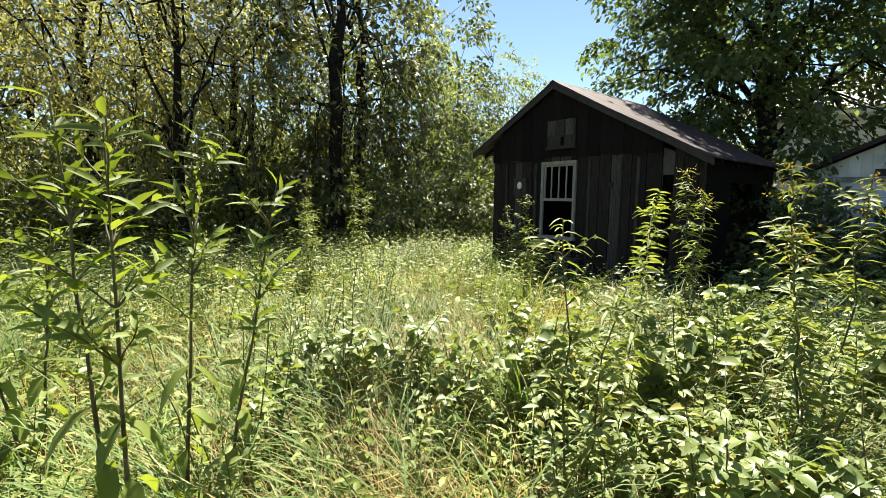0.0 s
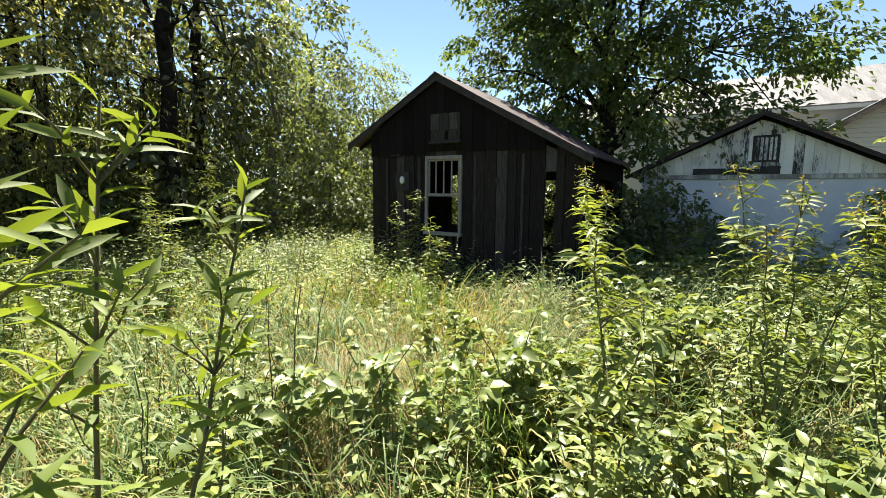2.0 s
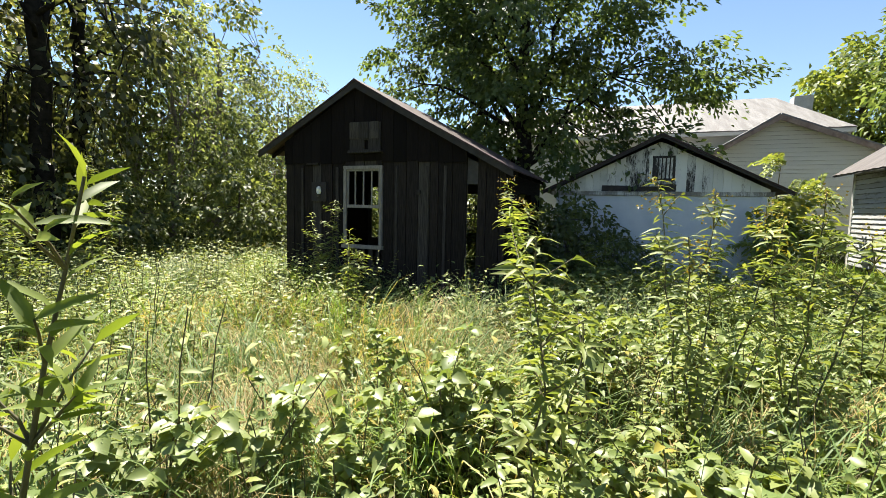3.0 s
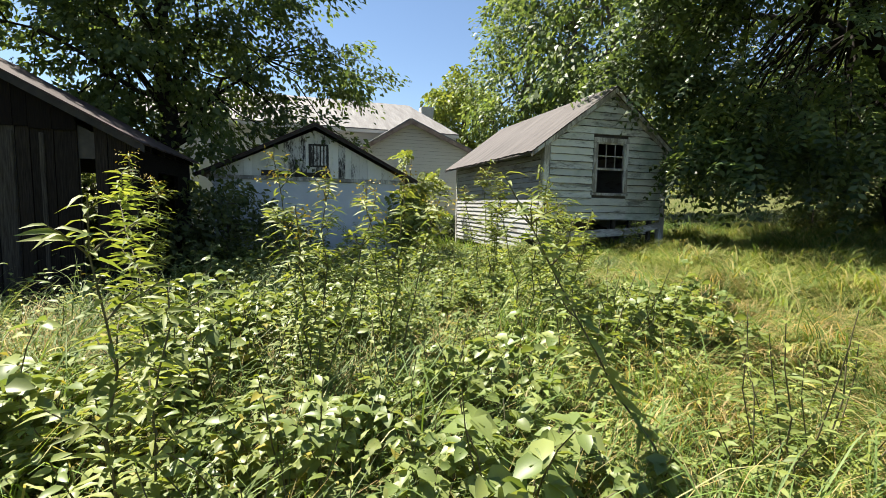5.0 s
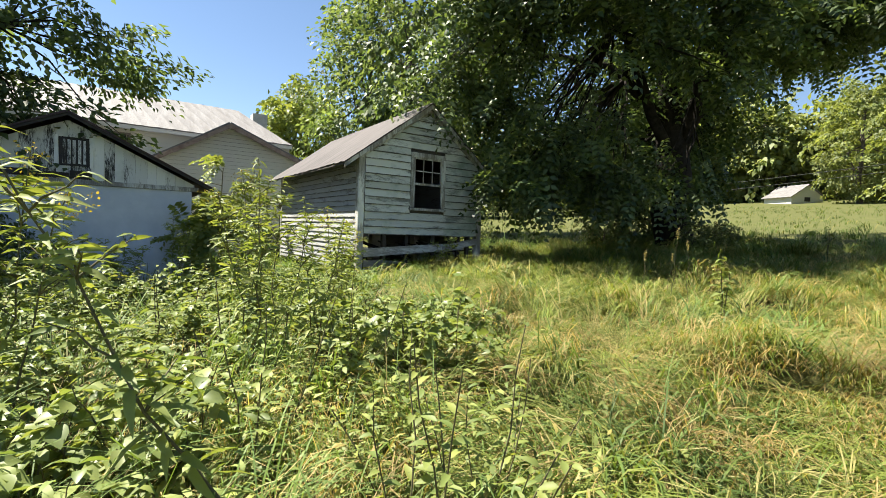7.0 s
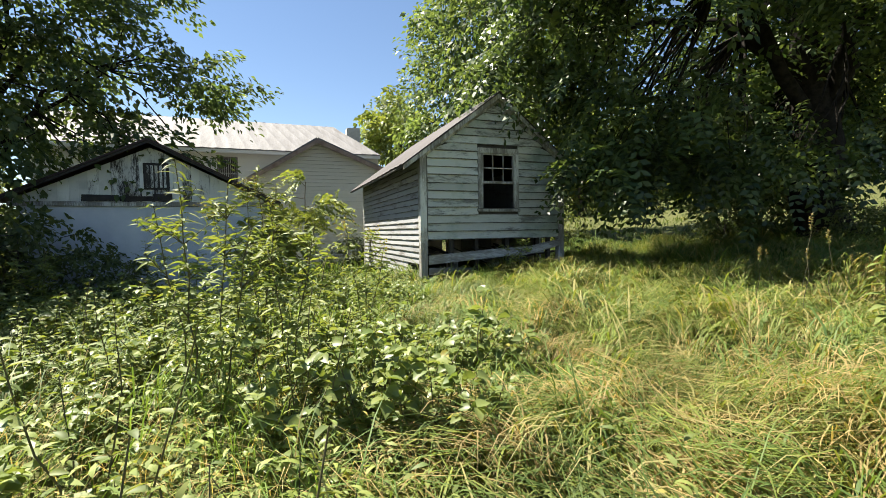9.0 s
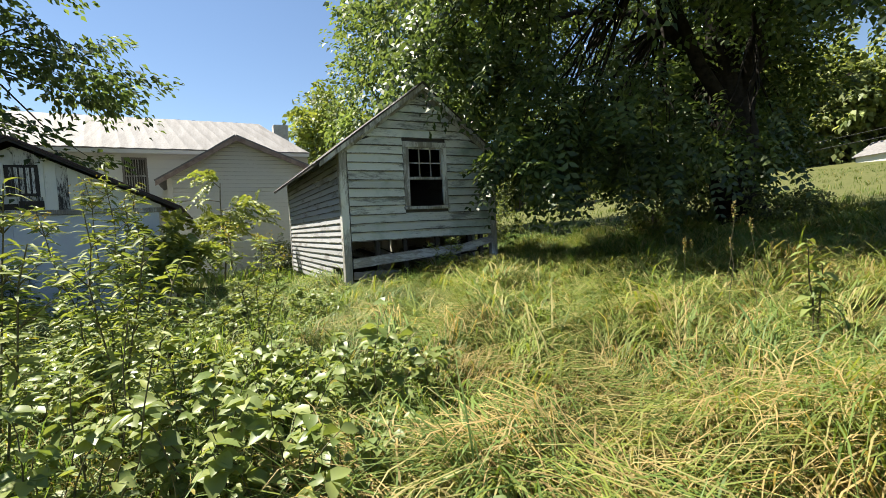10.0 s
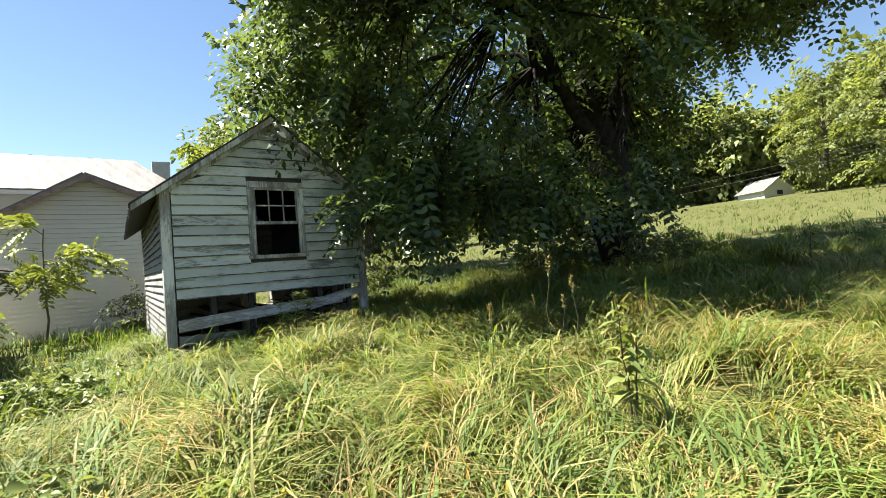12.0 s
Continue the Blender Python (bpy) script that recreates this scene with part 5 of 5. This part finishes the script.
def thicket(x, y):
    """How bramble-grown a spot is, 0 to 1."""
    a = math.exp(-(((x + 0.2) / 1.9) ** 2 + ((y - 3.2) / 1.3) ** 2))
    b = math.exp(-(((x - 0.9) / 2.2) ** 2 + ((y - 5.4) / 1.9) ** 2))
    c = max(math.exp(-(((x - 3.2) / 1.2) ** 2 + ((y - 5.1) / 1.3) ** 2)), math.exp(-(((x - 3.4) / 0.8) ** 2 + ((y - 4.05) / 0.45) ** 2)))
    d = math.exp(-(((x + 1.9) / 1.0) ** 2 + ((y - 2.6) / 0.7) ** 2)) * 0.9
    e = math.exp(-(((x - 1.0) / 3.5) ** 2 + ((y - 8.6) / 1.8) ** 2)) * 0.9
    return max(a, b, c, d, e)


random.seed(12)
made = 0
while made < 250:
    x, y = random.uniform(-4.5, 5.0), random.uniform(1.3, 10.5)
    if random.random() < (thicket(x, y) - 0.12) * (0.25 + 0.75 * (math.sin(2.3 * x + 1.1 * y) * math.sin(1.9 * y - 0.7 * x) > -0.15)) and clear_of_path(x, y, 1.45) and outside(x, y, 0.3):
        s = random.uniform(0.55, 1.15)
        copy_thing(random.choice(kinds), pose(x, y, gz(x, y) - 0.02, random.uniform(-6, 6), random.uniform(-6, 6), random.uniform(0, 360)) @ Matrix.Diagonal((s, s, s, 1)))
        made += 1


def straw_gap(x, y):
    """Where dry grass shows between the weeds, 0 to 1."""
    return max(math.exp(-(((x + 0.95) / 0.65) ** 2 + ((y - 1.95) / 0.5) ** 2)), math.exp(-(((x + 2.2) / 0.7) ** 2 + ((y - 2.9) / 0.6) ** 2)), 0.8 * math.exp(-(((x + 2.6) / 0.6) ** 2 + ((y - 4.4) / 0.8) ** 2)))


# upright leafy weeds in ranks over the left of the meadow
def leafy_weed(at, h, stems_n, leaf, mat, label):
    ob = thing("leafy_weed", at, label, "weed", "leafy weeds of the meadow")
    stems, rows = [], []
    for i in range(stems_n):
        a = 2.4 * i
        q = 0.05 + 0.05 * i
        ln = bent_line((math.cos(a) * q * 0.4, math.sin(a) * q * 0.4, -0.04), (math.cos(a) * q * 2.2, math.sin(a) * q * 2.2, h * rng.uniform(0.65, 1.05)), 6, 0, 0.06)
        stems.append((ln, np.linspace(0.005, 0.002, 6)))
        rows.append(stalk_leaves(ln, 18, leaf, leaf * 0.46, 0.22, 2, 0.35, 0.5))
    weed_parts(ob, stems, joined(rows), M_STEM, mat, 0.28)
    return ob


weed_kinds = [leafy_weed((-3.0 - 0.7 * i, 3.6, gz(-3 - 0.7 * i, 3.6)), 0.5 + 0.12 * i, 4 + i % 2, 0.085 + 0.012 * (i % 3), (L_HERB, L_WEED, L_BRAMBLE, L_GOLD)[i], "upright leafy weed with paired pointed leaves") for i in range(4)]
random.seed(14)
made = 0
while made < 290:
    x, y = random.uniform(-8.5, 2.6), random.uniform(0.2, 8.4)
    track = math.exp(-(((x + 3.2) - 0.15 * (y - 5)) / 0.7) ** 2)
    patch = 0.25 + 0.75 * (math.sin(1.7 * x + 0.6 * y) * math.cos(1.5 * y - 0.5 * x) > -0.1)
    if outside(x, y, 0.35) and clear_of_path(x, y, 1.0) and random.random() < patch * (1 - 0.9 * straw_gap(x, y)) * (1 - 0.7 * track) * (1.0 if x < 0 else 0.45):
        s = random.uniform(0.7, 1.25)
        copy_thing(random.choice(weed_kinds), pose(x, y, gz(x, y) - 0.02, random.uniform(-7, 7), random.uniform(-7, 7), random.uniform(0, 360)) @ Matrix.Diagonal((s, s, s, 1)))
        made += 1


# low herbs all over the left of the meadow, joined
def herb_field(name, count, xr, yr, dens, hmin, hmax, leaf, per, mat, label, seed):
    r = np.random.default_rng(seed)
    xs, ys = r.uniform(*xr, count * 3), r.uniform(*yr, count * 3)
    keep = [i for i in range(len(xs)) if r.random() < dens(xs[i], ys[i]) and outside(xs[i], ys[i]) and clear_of_path(xs[i], ys[i], 0.6)][:count]
    xs, ys = xs[keep], ys[keep]
    n = len(xs)
    lumps = 0.5 + 0.5 * np.sin(1.9 * xs + 1.1 * np.sin(1.3 * ys)) * np.cos(1.6 * ys + 0.8 * np.sin(2.1 * xs))
    h = hmin + (hmax - hmin) * np.clip(r.uniform(0, 1, n) * (0.35 + 0.95 * lumps), 0, 1)
    z0 = ground_z(xs, ys)
    t = np.tile(np.linspace(0.25, 1, per), n)
    H, X, Y, Z = (np.repeat(v, per) for v in (h, xs, ys, z0))
    lx, ly = np.repeat(r.normal(size=n) * 0.16, per), np.repeat(r.normal(size=n) * 0.16, per)
    P = np.stack([X + lx * H * t, Y + ly * H * t, Z + H * t], -1)
    az = np.tile(np.arange(per) * 2.4, n) + np.repeat(r.uniform(0, 6.28, n), per)
    D = np.stack([np.cos(az), np.sin(az), 0.25 + 0.3 * t + r.normal(size=n * per) * 0.2], -1)
    N = np.stack([r.normal(size=n * per) * 0.3, r.normal(size=n * per) * 0.3, np.ones(n * per)], -1)
    L = leaf * (1.15 - 0.5 * t) * r.uniform(0.7, 1.35, n * per)
    v, q, tr = leaf_verts(P, D, N, L, L * 0.32, 0.3, True)
    ob = part(name, mesh_from(name, v, q, tr), mat)
    return tagged(ob, label, "weeds", kind="stuff")


def left_dens(x, y):
    track = math.exp(-(((x + 3.2) - 0.15 * (y - 5)) / 0.9) ** 2) * (2 < y < 8)
    right = 1 / (1 + math.exp((x - 3.6 - 0.15 * (y - 3)) * 2.2))
    near = 1.0 / (1 + (math.hypot(x, y - 1) / 9.0) ** 2)
    return max(0.0, right * near * (1 - 0.75 * track) * (1 - 0.9 * straw_gap(x, y)))


herb_field("low_herbs", 4200, (-14, 5.5), (-3, 12), left_dens, 0.15, 0.7, 0.095, 9, L_HERB, "thick low green herbs over the meadow", 31)
herb_field("small_herbs", 3000, (-14, 6), (-3, 12), left_dens, 0.12, 0.42, 0.06, 7, L_GOLD, "small-leaved weeds among the grass", 32)
herb_field("far_herbs", 3800, (-18, 0), (-6, 16), lambda x, y: 0.9 if math.hypot(x, y) > 7 else 0.1, 0.3, 0.9, 0.15, 6, L_HERB, "weeds before the dark woods", 33)


# ---- grass ----
def grass_field(name, count, xr, yr, dens, length, width, lay, mat, label, seed, clump=0):
    """Bent blades. lay: how far they lie over. clump: blades that share a root and a way."""
    r = np.random.default_rng(seed)
    m = count if not clump else count // clump
    xs, ys = r.uniform(*xr, m * 3), r.uniform(*yr, m * 3)
    d = np.array([dens(a, b) for a, b in zip(xs, ys)])
    ok = (r.random(m * 3) < d) & np.array([outside(a, b, 0.0) for a, b in zip(xs, ys)])
    xs, ys = xs[ok][:m], ys[ok][:m]
    way = 2.2 * np.sin(xs * 0.9 + 0.4 * ys) + 1.6 * np.cos(ys * 1.1) - 0.6
    if clump:
        way = np.repeat(way + r.normal(size=len(xs)) * 0.7, clump)
        xs = np.repeat(xs, clump) + r.normal(size=len(xs) * clump) * 0.09
        ys = np.repeat(ys, clump) + r.normal(size=len(ys) * clump) * 0.09
    n = len(xs)
    az = way + r.normal(size=n) * 0.75
    if clump >= 20:
        az = np.where(r.random(n) < 0.25, r.uniform(0, 6.28, n), way + r.normal(size=n) * 0.45)
    L = length * r.uniform(0.55, 1.3, n)
    if clump >= 20:
        L *= np.repeat(r.uniform(0.55, 1.25, n // clump), clump)
    bend = np.clip(lay + r.normal(size=n) * 0.25, 0.05, 1.5)
    mound = 0.2 * np.clip(np.sin(2.1 * xs + 0.9 * np.sin(1.7 * ys)) * np.cos(2.3 * ys - 0.6 * xs), 0, 1) * (clump >= 20)
    if clump >= 20:
        mound += np.repeat(r.uniform(0, 1, n // clump) ** 2 * 0.22, clump)
        trod = np.array([clear_of_path(a, b, 0.75) for a, b in zip(xs, ys)])
        mound, L = np.where(trod, mound, 0.0), np.where(trod, L, L * 0.7)
    P = np.stack([xs, ys, ground_z(xs, ys) - 0.02 + mound], -1)
    H = np.stack([np.cos(az), np.sin(az), np.zeros(n)], -1)
    S = np.stack([-np.sin(az), np.cos(az), np.zeros(n)], -1) * (width * r.uniform(0.6, 1.4, n))[:, None]
    up = np.array([0, 0, 1.0])
    a1, a2, a3 = (0.45 * bend, 0.98 * bend, 1.4 * bend) if clump >= 20 else (0.25 * bend, 0.9 * bend, 1.75 * bend)
    def step(p, a, f):
        return p + (H * np.sin(a)[:, None] + up * np.cos(a)[:, None]) * (L * f)[:, None]
    p1 = step(P, a1, 0.38)
    p2 = step(p1, a2, 0.34)
    p3 = step(p2, a3, 0.28)
    p3[:, 2] = np.maximum(p3[:, 2], P[:, 2] + 0.03)
    v = np.stack([P - S * 0.4, P + S * 0.4, p1 - S * 0.5, p1 + S * 0.5, p2 - S * 0.36, p2 + S * 0.36, p3], axis=1).reshape(-1, 3)
    b = np.arange(n)[:, None] * 7
    quads = np.concatenate([b + np.array([0, 1, 3, 2]), b + np.array([2, 3, 5, 4])])
    ob = part(name, mesh_from(name, v, quads, b + np.array([4, 5, 6])), mat)
    return tagged(ob, label, "grass", kind="stuff")


def open_grass(x, y):
    right = 1 / (1 + math.exp(-(x - 2.2 - 1.7 / (1 + math.exp(-(y - 3.6) * 3))) * 2.2))
    near = 1 / (1 + (math.hypot(x - 5, y - 3) / 6.5) ** 2)
    return right * near


def dry_spots(x, y):
    s = 0.5 + 0.5 * math.sin(1.1 * x + 0.6 * y + 0.8) * math.cos(0.8 * y - 0.5 * x)
    return open_grass(x, y) * (1.0 if s > 0.5 else 0.35) * (1 if y < 5.5 else 0.3)


grass_field("long_grass", 86000, (1.2, 17), (-3.5, 12), open_grass, 0.56, 0.0085, 1.7, L_GRASS, "long matted meadow grass in the sun", 41, 34)
grass_field("dry_grass", 40000, (1.5, 15), (-3.5, 8), dry_spots, 0.54, 0.007, 1.75, L_STRAW, "patches of straw-coloured dry grass", 42, 30)
grass_field("lush_grass", 34000, (3, 22), (2, 16), lambda x, y: open_grass(x, y) * (1 if y > 5 else 0.4), 0.55, 0.013, 1.5, L_LUSH, "lush green grass by the shed", 43, 26)
grass_field("tussock_grass", 22000, (5.0, 17), (4.6, 12), lambda x, y: 0.9 / (1 + (math.hypot(x - 8, y - 6) / 5) ** 2) * open_grass(x, 3.0 + 0.3 * y) ** 0.3, 0.62, 0.017, 1.6, L_GRASS, "coarse bent tussocks of meadow grass", 48, 22)
grass_field("path_grass", 29000, (-9, 4), (-3, 9), lambda x, y: 1 / (1 + (math.hypot(x + 1, y - 2) / 5) ** 2), 0.6, 0.007, 1.05, L_LUSH, "grass between the weeds", 44, 20)
grass_field("thatch", 17000, (-6, 3), (0.5, 6.5), lambda x, y: min(1.0, 0.2 + 0.8 * straw_gap(x, y)), 0.62, 0.0045, 1.0, L_STRAW, "pale dry stalks under the weeds", 45, 6)
grass_field("far_meadow", 22000, (8, 75), (-14, 48), lambda x, y: 0.15 + 0.85 / (1 + (math.hypot(x - 12, y - 10) / 14) ** 2), 0.34, 0.02, 1.0, L_MEADOW, "sunlit meadow beyond the walnut", 46, 6)
grass_field("yard_grass", 10000, (-16, 8), (9, 20), lambda x, y: 0.8, 0.45, 0.016, 0.6, L_LUSH, "grass round the buildings", 47, 6)
# tall seed heads in the open grass
seed_spots = ((7.2, 4.45, 1.62), (7.5, 4.35, 1.45), (6.9, 4.7, 1.3), (8.9, 4.9, 1.15), (8.3, 5.4, 1.2), (7.9, 4.9, 1.25))
for i, (sx, sy, sh) in enumerate(seed_spots):
    ob = thing("seed_stalk", (sx, sy, gz(sx, sy)), "thin dry grass stalk with a seed head", "grass stalk", "seed stalks in the grass")
    ln = bent_line((0, 0, -0.05), (0.12 * math.cos(i), 0.1 * math.sin(i * 2), sh - gz(sx, sy)), 7, 0.02, 0.04)
    part("stalk", tubes_mesh("stalk", [(ln, np.linspace(0.004, 0.002, 7))], 5), M_STEM, ob)
    t = np.linspace(0.86, 1.0, 40)
    P = ln[5] + (ln[6] - ln[5]) * ((t - 0.83) / 0.17)[:, None]
    D = rand_dirs(40, 0.7)
    tagged(part("seed_head", leaves_mesh("seed_head", P, D, rand_dirs(40), np.full(40, 0.03), np.full(40, 0.008), 0.1, False), L_STRAW, ob, "buff seed head"), kind="stuff")
